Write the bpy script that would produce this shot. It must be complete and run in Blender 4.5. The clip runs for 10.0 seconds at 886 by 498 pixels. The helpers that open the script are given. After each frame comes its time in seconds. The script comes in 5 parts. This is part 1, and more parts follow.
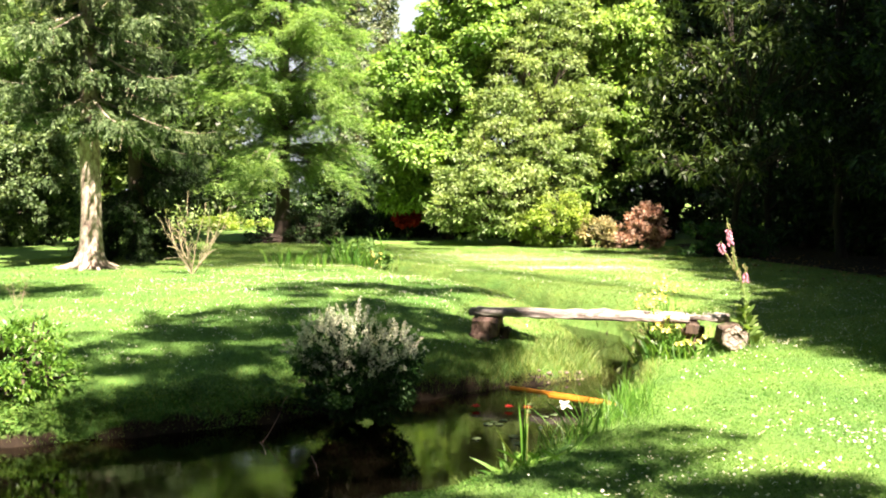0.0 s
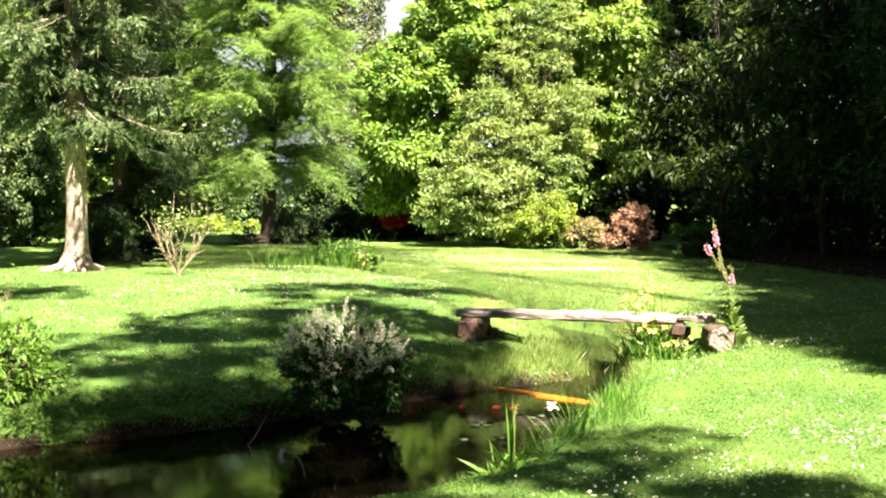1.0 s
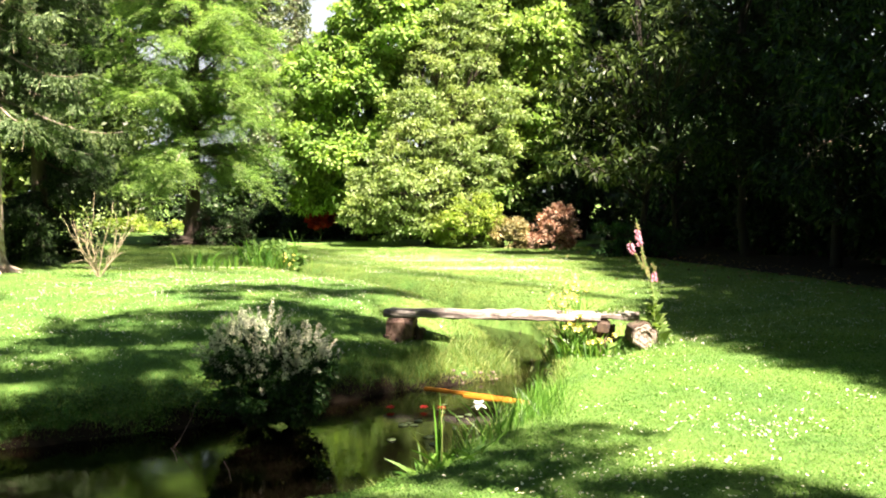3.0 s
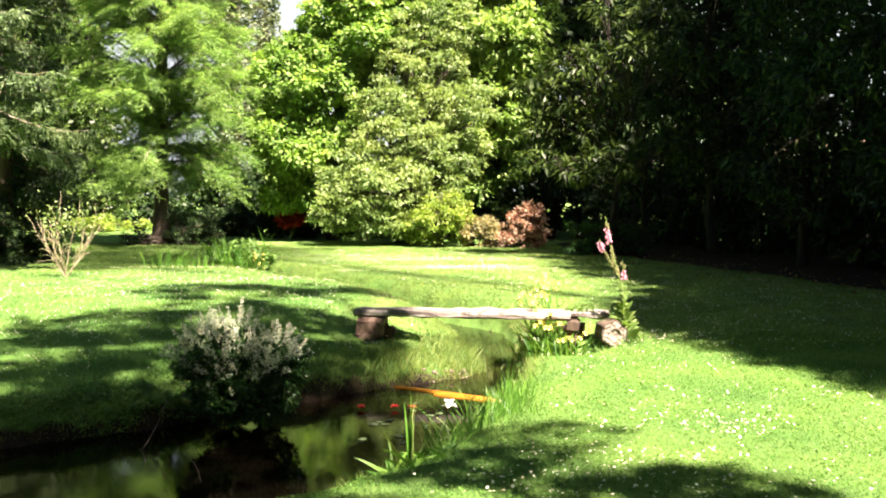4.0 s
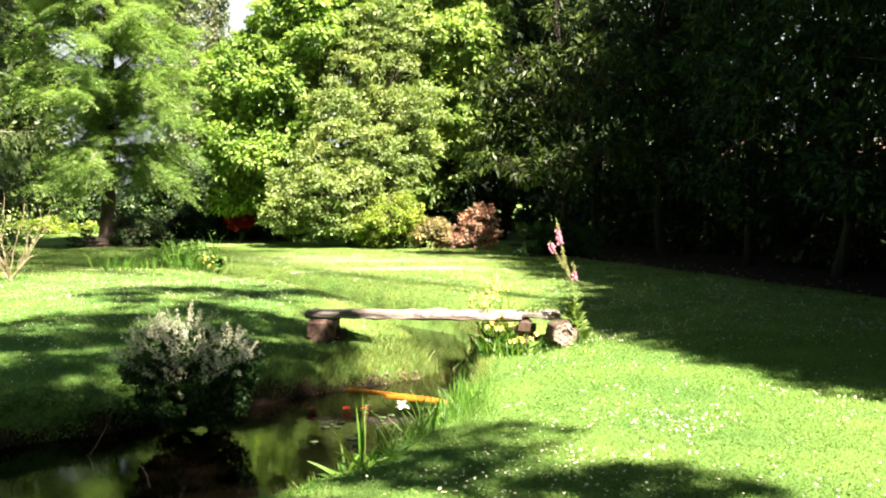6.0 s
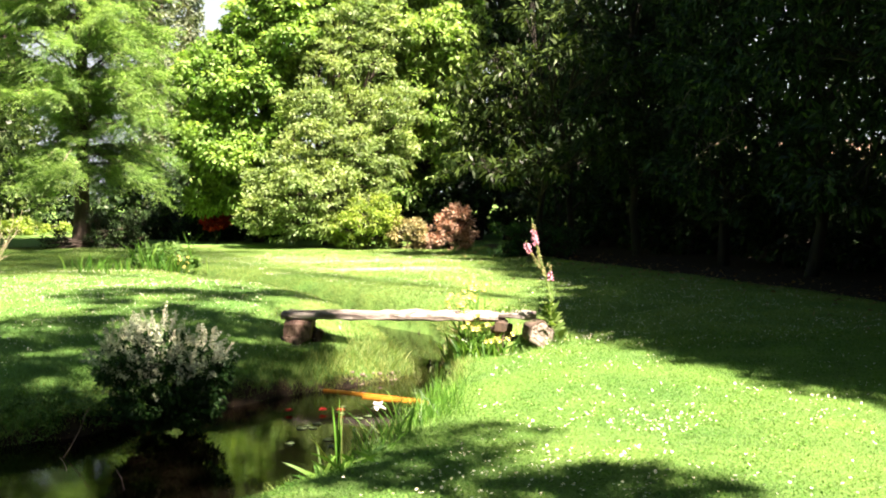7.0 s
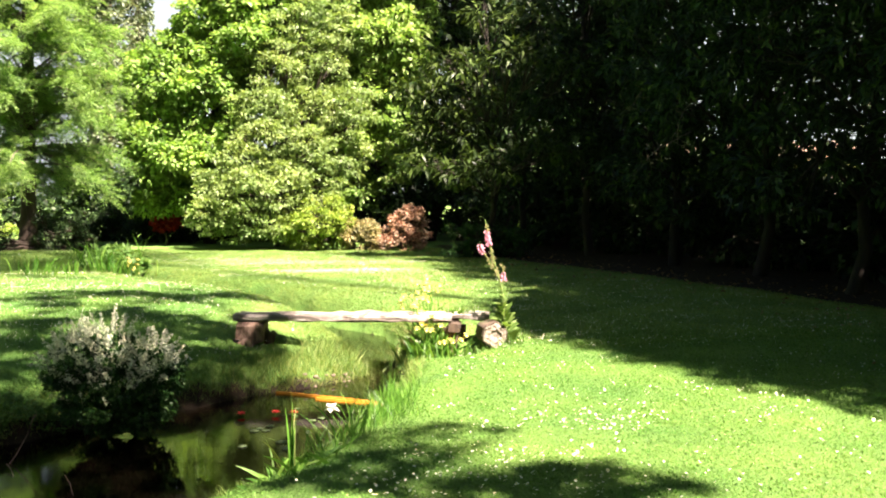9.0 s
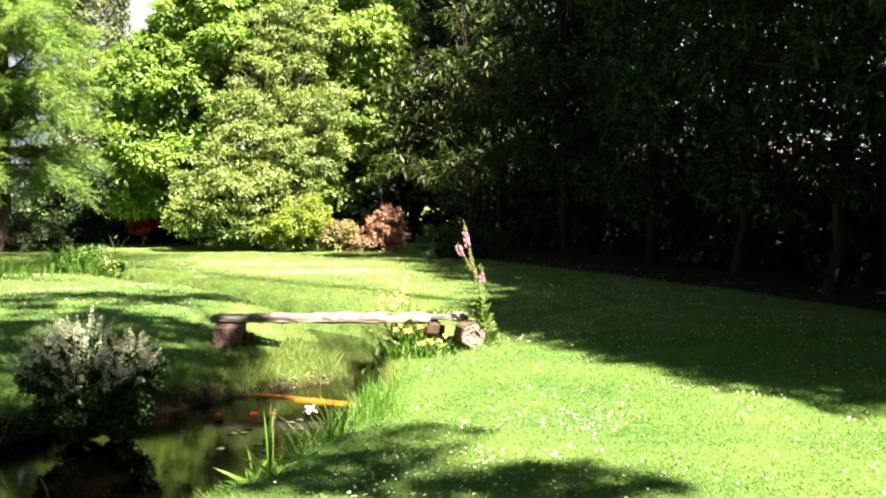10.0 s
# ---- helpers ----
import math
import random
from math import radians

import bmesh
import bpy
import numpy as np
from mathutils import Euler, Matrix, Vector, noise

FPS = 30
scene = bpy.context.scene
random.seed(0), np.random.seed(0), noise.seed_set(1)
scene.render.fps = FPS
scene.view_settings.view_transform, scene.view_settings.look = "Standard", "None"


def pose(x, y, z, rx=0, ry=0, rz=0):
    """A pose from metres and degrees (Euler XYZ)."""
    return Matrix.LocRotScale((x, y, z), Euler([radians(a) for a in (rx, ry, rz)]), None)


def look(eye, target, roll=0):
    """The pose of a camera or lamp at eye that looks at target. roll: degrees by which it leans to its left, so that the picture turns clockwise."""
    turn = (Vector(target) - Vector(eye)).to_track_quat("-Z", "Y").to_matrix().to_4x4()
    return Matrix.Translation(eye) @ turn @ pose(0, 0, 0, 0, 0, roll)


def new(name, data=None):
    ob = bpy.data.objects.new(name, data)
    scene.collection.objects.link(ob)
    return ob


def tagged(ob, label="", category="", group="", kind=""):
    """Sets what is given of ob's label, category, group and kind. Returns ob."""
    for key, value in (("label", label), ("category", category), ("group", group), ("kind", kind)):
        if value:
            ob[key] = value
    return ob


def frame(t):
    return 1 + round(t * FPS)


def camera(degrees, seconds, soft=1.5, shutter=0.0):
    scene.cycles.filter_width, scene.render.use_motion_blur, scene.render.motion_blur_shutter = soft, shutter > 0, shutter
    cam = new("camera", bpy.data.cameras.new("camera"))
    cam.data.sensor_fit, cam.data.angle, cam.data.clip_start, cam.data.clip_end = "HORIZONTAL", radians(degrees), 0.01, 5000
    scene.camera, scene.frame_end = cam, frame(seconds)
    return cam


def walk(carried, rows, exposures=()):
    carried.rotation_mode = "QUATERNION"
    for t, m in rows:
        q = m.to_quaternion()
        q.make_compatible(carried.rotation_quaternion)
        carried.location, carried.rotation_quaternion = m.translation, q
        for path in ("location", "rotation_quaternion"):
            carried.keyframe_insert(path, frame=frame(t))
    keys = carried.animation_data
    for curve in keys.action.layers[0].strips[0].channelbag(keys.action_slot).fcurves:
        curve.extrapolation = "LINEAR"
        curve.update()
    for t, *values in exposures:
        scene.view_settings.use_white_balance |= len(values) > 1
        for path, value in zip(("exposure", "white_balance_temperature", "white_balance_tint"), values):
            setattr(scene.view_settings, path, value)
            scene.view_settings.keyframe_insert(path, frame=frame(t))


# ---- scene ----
cam = camera(46.78, 10.0, soft=1.95)
EYE = (0.0, 0.0, 1.6)


def turned(yaw, pitch, roll=0.0):
    """The camera turns where it stands: degrees to the left, up, and of lean."""
    return pose(*EYE, 90 + pitch, 0, yaw) @ pose(0, 0, 0, 0, 0, roll)


walk(cam, [
    (0.0, turned(10.000, -3.100, 0.096)),
    (0.5, turned(9.801, -3.053, 0.111)),
    (1.0, turned(9.280, -3.030, 0.105)),
    (1.5, turned(8.432, -2.999, 0.121)),
    (2.0, turned(7.338, -2.980, 0.154)),
    (2.5, turned(6.192, -2.991, 0.093)),
    (4.0, turned(3.530, -3.098, 0.021)),
    (4.5, turned(2.820, -3.095, 0.011)),
    (5.0, turned(2.186, -3.064, -0.006)),
    (5.5, turned(1.502, -3.034, -0.027)),
    (7.0, turned(-0.511, -2.992, -0.061)),
    (7.5, turned(-1.174, -2.961, -0.086)),
    (8.0, turned(-1.838, -2.964, -0.102)),
    (8.5, turned(-2.505, -2.955, -0.088)),
    (9.0, turned(-3.122, -2.940, -0.088)),
    (9.5, turned(-3.737, -2.918, -0.112)),
    (10.0, turned(-4.325, -2.888, -0.141)),
])

# ---- light ----
SUN_AWAY = (0.66, -0.751)
SUN_UP = 56.0
EXPOSURE = 2.83
scene.view_settings.exposure = EXPOSURE
world = bpy.data.worlds.new("sky")
scene.world = world
world.use_nodes = True
wn = world.node_tree.nodes
sky = wn.new("ShaderNodeTexSky")
sky.sky_type, sky.sun_disc = "NISHITA", False
sky.sun_elevation = radians(SUN_UP)
sky.dust_density = 1.5
sky.sun_rotation = math.atan2(SUN_AWAY[0], SUN_AWAY[1])
wn["Background"].inputs["Strength"].default_value = 0.016
wl = world.node_tree.links
# bright summer haze low over the horizon
way_up = wn.new("ShaderNodeTexCoord")
apart = wn.new("ShaderNodeSeparateXYZ")
wl.new(way_up.outputs["Generated"], apart.inputs[0])
haze = wn.new("ShaderNodeMapRange")
haze.inputs["From Min"].default_value, haze.inputs["From Max"].default_value = 0.12, 0.42
haze.inputs["To Min"].default_value, haze.inputs["To Max"].default_value = 0.95, 0.0
wl.new(apart.outputs["Z"], haze.inputs["Value"])
veil = wn.new("ShaderNodeMix")
veil.data_type = "RGBA"
veil.inputs[7].default_value = (10.8, 11.3, 11.6, 1)
wl.new(haze.outputs[0], veil.inputs[0])
wl.new(sky.outputs[0], veil.inputs[6])
wl.new(veil.outputs[2], wn["Background"].inputs["Color"])
sun_data = bpy.data.lights.new("sun", "SUN")
sun_data.energy, sun_data.angle, sun_data.color = 5.85, radians(1.0), (1.0, 0.815, 0.685)
sun = new("sun", sun_data)
sun.matrix_world = look((SUN_AWAY[0] * 30, SUN_AWAY[1] * 30, 30 * math.tan(radians(SUN_UP))), (0, 0, 0))


# ---- materials ----
def material(name):
    m = bpy.data.materials.new(name)
    m.use_nodes = True
    return m, m.node_tree.nodes, m.node_tree.links


def ramp(nodes, stops):
    r = nodes.new("ShaderNodeValToRGB")
    e = r.color_ramp.elements
    e[0].position, e[0].color = stops[0][0], (*stops[0][1], 1)
    e[1].position, e[1].color = stops[-1][0], (*stops[-1][1], 1)
    for p, c in stops[1:-1]:
        k = e.new(p)
        k.color = (*c, 1)
    return r


def noise_node(nodes, links, scale, detail=4.0, rough=0.6, space="Object", stretch=None):
    tc = nodes.new("ShaderNodeTexCoord")
    n = nodes.new("ShaderNodeTexNoise")
    n.inputs["Scale"].default_value = scale
    n.inputs["Detail"].default_value = detail
    n.inputs["Roughness"].default_value = rough
    if stretch:
        mp = nodes.new("ShaderNodeMapping")
        mp.inputs["Scale"].default_value = stretch
        links.new(tc.outputs[space], mp.inputs["Vector"])
        links.new(mp.outputs[0], n.inputs["Vector"])
    else:
        links.new(tc.outputs[space], n.inputs["Vector"])
    return n


def mix_color(nodes, links, fac, a, b, mode="MIX"):
    m = nodes.new("ShaderNodeMix")
    m.data_type, m.blend_type = "RGBA", mode
    for value, socket in ((fac, m.inputs[0]), (a, m.inputs[6]), (b, m.inputs[7])):
        if isinstance(value, (int, float)):
            socket.default_value = value
        elif isinstance(value, tuple):
            socket.default_value = (*value, 1)
        else:
            links.new(value, socket)
    return m.outputs[2]


def leaf_material(name, dark, mid, light, rough=0.45, through_light=0.35, tint=(1.0, 0.98, 0.52), patch=0.7, gloss=0.4):
    """Leaves: each takes its own shade, and light shines through the blade."""
    m, nodes, links = material(name)
    geo = nodes.new("ShaderNodeNewGeometry")
    r = ramp(nodes, [(0.0, dark), (0.55, mid), (1.0, light)])
    links.new(geo.outputs["Random Per Island"], r.inputs[0])
    big = noise_node(nodes, links, patch, 3.0)
    r2 = ramp(nodes, [(0.35, (0.72, 0.8, 0.75)), (0.65, (1.15, 1.1, 1.0))])
    links.new(big.outputs["Fac"], r2.inputs[0])
    col = mix_color(nodes, links, 1.0, r.outputs[0], r2.outputs[0], "MULTIPLY")
    p = nodes["Principled BSDF"]
    p.inputs["Roughness"].default_value = rough
    p.inputs["Specular IOR Level"].default_value = gloss
    links.new(col, p.inputs["Base Color"])
    tr = nodes.new("ShaderNodeBsdfTranslucent")
    lit = mix_color(nodes, links, 1.0, col, tuple(1.6 * c for c in tint), "MULTIPLY")
    links.new(lit, tr.inputs["Color"])
    mx = nodes.new("ShaderNodeMixShader")
    mx.inputs[0].default_value = through_light
    links.new(p.outputs[0], mx.inputs[1])
    links.new(tr.outputs[0], mx.inputs[2])
    links.new(mx.outputs[0], nodes["Material Output"].inputs[0])
    return m


def rough_material(name, stops, scale, rough=0.85, stretch=None, bump=0.5, bump_scale=None, second=None):
    """Bark, timber, stone: two scales of tone and a relief."""
    m, nodes, links = material(name)
    n = noise_node(nodes, links, scale, 6.0, 0.65, stretch=stretch)
    r = ramp(nodes, stops)
    links.new(n.outputs["Fac"], r.inputs[0])
    big = noise_node(nodes, links, scale * 0.13, 3.0)
    r2 = ramp(nodes, [(0.3, (0.65, 0.65, 0.65)), (0.7, (1.15, 1.12, 1.08))])
    links.new(big.outputs["Fac"], r2.inputs[0])
    col = mix_color(nodes, links, 1.0, r.outputs[0], r2.outputs[0], "MULTIPLY")
    if second:
        n3 = noise_node(nodes, links, scale * 0.4, 4.0)
        r3 = ramp(nodes, [(0.52, (0, 0, 0)), (0.62, (1, 1, 1))])
        links.new(n3.outputs["Fac"], r3.inputs[0])
        col = mix_color(nodes, links, r3.outputs[0], col, second)
    p = nodes["Principled BSDF"]
    p.inputs["Roughness"].default_value = rough
    links.new(col, p.inputs["Base Color"])
    nb = noise_node(nodes, links, bump_scale or scale * 1.5, 5.0, 0.7, stretch=stretch)
    b = nodes.new("ShaderNodeBump")
    b.inputs["Strength"].default_value = bump
    b.inputs["Distance"].default_value = 0.03
    links.new(nb.outputs["Fac"], b.inputs["Height"])
    links.new(b.outputs[0], p.inputs["Normal"])
    return m


def ground_material():
    """Mown clover lawn, mud below the water line and litter under the trees, by the attributes of the sheet."""
    m, nodes, links = material("lawn_and_soil")
    p = nodes["Principled BSDF"]
    fine = noise_node(nodes, links, 28.0, 6.0, 0.75)
    r = ramp(nodes, [(0.3, (0.066, 0.141, 0.029)), (0.52, (0.116, 0.214, 0.051)), (0.75, (0.184, 0.288, 0.085))])
    links.new(fine.outputs["Fac"], r.inputs[0])
    big = noise_node(nodes, links, 0.9, 4.0)
    r2 = ramp(nodes, [(0.3, (0.75, 0.85, 0.8)), (0.7, (1.2, 1.08, 0.95))])
    links.new(big.outputs["Fac"], r2.inputs[0])
    grass = mix_color(nodes, links, 1.0, r.outputs[0], r2.outputs[0], "MULTIPLY")
    lush = nodes.new("ShaderNodeAttribute")
    lush.attribute_name = "lush"
    grass = mix_color(nodes, links, lush.outputs["Fac"], grass, mix_color(nodes, links, 1.0, grass, (0.87, 1.0, 0.90), "MULTIPLY"))
    soil_n = noise_node(nodes, links, 9.0, 6.0, 0.7)
    soil = ramp(nodes, [(0.3, (0.009, 0.006, 0.004)), (0.55, (0.024, 0.016, 0.009)), (0.8, (0.06, 0.04, 0.023))])
    links.new(soil_n.outputs["Fac"], soil.inputs[0])
    at = nodes.new("ShaderNodeAttribute")
    at.attribute_name = "soil"
    ad = nodes.new("ShaderNodeMath")
    ad.operation = "ADD"
    edge = nodes.new("ShaderNodeMath")
    edge.operation = "MULTIPLY_ADD"
    edge.inputs[1].default_value, edge.inputs[2].default_value = 0.9, -0.45
    links.new(soil_n.outputs["Fac"], edge.inputs[0])
    links.new(at.outputs["Fac"], ad.inputs[0])
    links.new(edge.outputs[0], ad.inputs[1])
    cut = ramp(nodes, [(0.40, (0, 0, 0)), (0.62, (1, 1, 1))])
    links.new(ad.outputs[0], cut.inputs[0])
    silt = nodes.new("ShaderNodeAttribute")
    silt.attribute_name = "silt"
    earth = mix_color(nodes, links, silt.outputs["Fac"], soil.outputs[0], (0.005, 0.004, 0.0025))
    links.new(mix_color(nodes, links, cut.outputs[0], grass, earth), p.inputs["Base Color"])
    p.inputs["Roughness"].default_value = 0.9
    p.inputs["Specular IOR Level"].default_value = 0.2
    nb = noise_node(nodes, links, 45.0, 6.0, 0.8)
    b = nodes.new("ShaderNodeBump")
    b.inputs["Strength"].default_value, b.inputs["Distance"].default_value = 0.9, 0.03
    links.new(nb.outputs["Fac"], b.inputs["Height"])
    links.new(b.outputs[0], p.inputs["Normal"])
    return m


def water_material():
    m, nodes, links = material("still_water")
    p = nodes["Principled BSDF"]
    p.inputs["Base Color"].default_value = (0.032, 0.026, 0.010, 1)
    p.inputs["Roughness"].default_value = 0.045
    p.inputs["IOR"].default_value = 1.33
    p.inputs["Specular IOR Level"].default_value = 0.085
    p.inputs["Transmission Weight"].default_value = 1.0
    n = noise_node(nodes, links, 7.0, 3.0, 0.5, stretch=(1.0, 1.0, 1.0))
    b = nodes.new("ShaderNodeBump")
    b.inputs["Strength"].default_value, b.inputs["Distance"].default_value = 0.05, 0.02
    links.new(n.outputs["Fac"], b.inputs["Height"])
    links.new(b.outputs[0], p.inputs["Normal"])
    return m


def petal_material(name, a, b, through_light=0.3):
    return leaf_material(name, a, tuple((x + y) / 2 for x, y in zip(a, b)), b, 0.6, through_light, (0.62, 0.62, 0.62), 5.0)


MAT = {
    "ground": ground_material(),
    "water": water_material(),
    "grass": leaf_material("grass_blades", (0.06389, 0.145, 0.03), (0.1137, 0.22, 0.053), (0.1832, 0.3, 0.094), 0.6, 0.3, patch=0.9),
    "clover": leaf_material("clover_leaves", (0.05638, 0.141, 0.028), (0.1015, 0.209, 0.048), (0.1522, 0.273, 0.07), 0.85, 0.3, patch=0.9, gloss=0.08),
    "dry_grass": leaf_material("bank_grass", (0.06434, 0.126, 0.0212), (0.1364, 0.222, 0.0477), (0.273, 0.303, 0.117), 0.6, 0.35, patch=1.2),
    "spruce": leaf_material("spruce_needles", (0.02451, 0.052, 0.018), (0.07353, 0.122, 0.045), (0.1879, 0.265, 0.125), 0.65, 0.25, patch=1.0),
    "cypress": leaf_material("cypress_sprays", (0.07862, 0.14, 0.04), (0.1563, 0.252, 0.08), (0.2923, 0.42, 0.165), 0.65, 0.42, (0.9, 1.0, 0.52), patch=0.5),
    "maple": leaf_material("maple_leaves", (0.09842, 0.178, 0.037), (0.195, 0.312, 0.07), (0.3376, 0.475, 0.16), 0.52, 0.42, (0.95, 1.0, 0.5), patch=0.6),
    "olive": leaf_material("oak_leaves", (0.08103, 0.131, 0.0382), (0.18, 0.258, 0.0848), (0.3079, 0.405, 0.18), 0.5, 0.38, patch=0.6),
    "poplar": leaf_material("poplar_leaves", (0.075, 0.10, 0.06), (0.125, 0.155, 0.10), (0.20, 0.23, 0.16), 0.5, 0.3, patch=0.4),
    "beech": leaf_material("beech_leaves", (0.108, 0.182, 0.0424), (0.2246, 0.333, 0.0901), (0.3781, 0.485, 0.201), 0.5, 0.42, (0.92, 1.0, 0.52), patch=0.6),
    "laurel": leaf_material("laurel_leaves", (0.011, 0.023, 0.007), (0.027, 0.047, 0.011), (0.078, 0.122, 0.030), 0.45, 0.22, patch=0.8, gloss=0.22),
    # Near-black leaf tones: the wood's deep shade is partly in this colour.
    "dark": leaf_material("shaded_evergreen_leaves", (0.006, 0.015, 0.006), (0.015, 0.034, 0.011), (0.066, 0.115, 0.040), 0.5, 0.14, patch=1.1, gloss=0.2),
    "shrub": leaf_material("azalea_leaves", (0.09975, 0.172, 0.0254), (0.1943, 0.283, 0.0424), (0.3192, 0.394, 0.0954), 0.55, 0.38, patch=2.0),
    "copper": leaf_material("copper_leaves", (0.20, 0.11, 0.075), (0.38, 0.25, 0.19), (0.55, 0.41, 0.33), 0.6, 0.3, (1.0, 0.75, 0.6), 2.0),
    "faded": leaf_material("faded_azalea_leaves", (0.12, 0.12, 0.05), (0.26, 0.24, 0.11), (0.43, 0.37, 0.22), 0.6, 0.3, (1.0, 0.85, 0.6), 2.0),
    "meadow": leaf_material("sunny_lawn_blades", (0.08496, 0.152, 0.033), (0.145, 0.23, 0.057), (0.2249, 0.308, 0.1), 0.6, 0.3, patch=0.9),
    "moist": leaf_material("mound_lawn_blades", (0.061, 0.140, 0.028), (0.109, 0.215, 0.049), (0.178, 0.292, 0.088), 0.6, 0.3, patch=0.9),
    "scarlet": leaf_material("scarlet_leaves", (0.18, 0.012, 0.01), (0.34, 0.024, 0.02), (0.50, 0.05, 0.03), 0.5, 0.3, (1.0, 0.5, 0.4), 2.0),
    "bright": leaf_material("hydrangea_leaves", (0.03705, 0.1022, 0.01326), (0.08112, 0.1771, 0.02153), (0.1482, 0.2597, 0.04547), 0.4, 0.35, patch=2.0),
    "glossy": leaf_material("dark_shrub_leaves", (0.01539, 0.048, 0.0148), (0.02997, 0.082, 0.0212), (0.05985, 0.13, 0.0318), 0.4, 0.2, patch=3.0, gloss=0.25),
    "blade": leaf_material("iris_blades", (0.0475, 0.131, 0.0212), (0.095, 0.232, 0.0318), (0.19, 0.333, 0.0636), 0.4, 0.35, patch=3.0),
    "cream": petal_material("cream_flowers", (0.51, 0.53, 0.43), (0.80, 0.825, 0.71)),
    "white": petal_material("white_petals", (0.70, 0.70, 0.68), (0.85, 0.85, 0.83)),
    "yellow": petal_material("yellow_petals", (0.66, 0.56, 0.10), (0.84, 0.78, 0.30)),
    "pink": petal_material("pink_bells", (0.44, 0.16, 0.29), (0.66, 0.38, 0.50)),
    "red": petal_material("red_petals", (0.30, 0.016, 0.018), (0.50, 0.04, 0.03)),
    "bark": rough_material("spruce_bark", [(0.33, (0.07, 0.045, 0.034)), (0.47, (0.29, 0.235, 0.195)), (0.64, (0.50, 0.46, 0.41))], 11.0, 0.9, (1, 1, 0.5), 1.0, second=(0.25, 0.195, 0.155)),
    "dark_bark": rough_material("dark_bark", [(0.3, (0.022, 0.016, 0.012)), (0.55, (0.055, 0.040, 0.030)), (0.8, (0.11, 0.085, 0.065))], 9.0, 0.9, (1, 1, 0.25), 0.8),
    "cypress_bark": rough_material("cypress_bark", [(0.3, (0.08, 0.065, 0.055)), (0.55, (0.17, 0.145, 0.12)), (0.8, (0.30, 0.27, 0.24))], 9.0, 0.9, (1, 1, 0.25), 0.8),
    "twig": rough_material("pale_twigs", [(0.3, (0.17, 0.145, 0.09)), (0.7, (0.38, 0.335, 0.22))], 20.0, 0.8, None, 0.3),
    "timber": rough_material("weathered_timber", [(0.36, (0.035, 0.028, 0.023)), (0.47, (0.17, 0.147, 0.13)), (0.62, (0.46, 0.445, 0.42))], 14.0, 0.8, (0.09, 1.0, 1.0), 1.0, second=(0.10, 0.082, 0.070)),
    "sleeper": rough_material("brown_sleeper", [(0.34, (0.045, 0.026, 0.019)), (0.5, (0.17, 0.108, 0.088)), (0.7, (0.29, 0.205, 0.175))], 13.0, 0.85, (1, 1, 0.5), 1.0),
    "old_post": rough_material("dark_post", [(0.3, (0.03, 0.02, 0.015)), (0.6, (0.09, 0.06, 0.04)), (0.85, (0.17, 0.12, 0.09))], 12.0, 0.85, (1, 1, 0.3), 0.6),
    "board": rough_material("wet_orange_board", [(0.3, (0.42, 0.16, 0.02)), (0.6, (0.70, 0.34, 0.04)), (0.85, (0.80, 0.48, 0.10))], 8.0, 0.35, (0.1, 1, 1), 0.3),
    "cut_wood": rough_material("cut_log", [(0.34, (0.07, 0.052, 0.04)), (0.5, (0.27, 0.23, 0.19)), (0.68, (0.46, 0.42, 0.37))], 24.0, 0.85, None, 1.0, second=(0.27, 0.235, 0.195)),
    "log_bark": rough_material("log_bark", [(0.32, (0.03, 0.02, 0.014)), (0.5, (0.10, 0.07, 0.048)), (0.72, (0.21, 0.16, 0.12))], 18.0, 0.9, None, 1.0, second=(0.06, 0.075, 0.03)),
    # Darker copy of dark_bark: the wood's deep shade is in its colour.
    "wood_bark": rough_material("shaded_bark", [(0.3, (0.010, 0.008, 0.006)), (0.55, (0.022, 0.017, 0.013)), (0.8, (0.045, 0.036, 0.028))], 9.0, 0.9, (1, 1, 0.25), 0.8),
    "weed": leaf_material("bank_weeds", (0.04253, 0.1, 0.02), (0.08505, 0.175, 0.036), (0.1512, 0.26, 0.06), 0.55, 0.3, patch=2.5, gloss=0.25),
    "render": rough_material("pink_house_wall", [(0.3, (0.52, 0.40, 0.33)), (0.7, (0.66, 0.54, 0.46))], 2.0, 0.9, None, 0.2),
    "roof": rough_material("house_roof", [(0.3, (0.12, 0.075, 0.055)), (0.7, (0.22, 0.15, 0.11))], 3.0, 0.85, None, 0.3),
    "stone": rough_material("bank_stone", [(0.3, (0.09, 0.068, 0.055)), (0.6, (0.21, 0.165, 0.135)), (0.85, (0.38, 0.32, 0.28))], 12.0, 0.85, None, 0.5),
    "dry_leaf": leaf_material("dry_leaves", (0.10, 0.055, 0.025), (0.22, 0.13, 0.06), (0.40, 0.27, 0.15), 0.7, 0.1, (1.0, 0.8, 0.6), 3.0),
    "straw": leaf_material("dead_grass", (0.15, 0.12, 0.055), (0.28, 0.235, 0.12), (0.44, 0.38, 0.22), 0.7, 0.2, (1.0, 0.9, 0.6), 3.0),
    "pad": leaf_material("lily_pads", (0.03, 0.055, 0.022), (0.055, 0.085, 0.035), (0.09, 0.12, 0.06), 0.5, 0.1, patch=3.0),
}


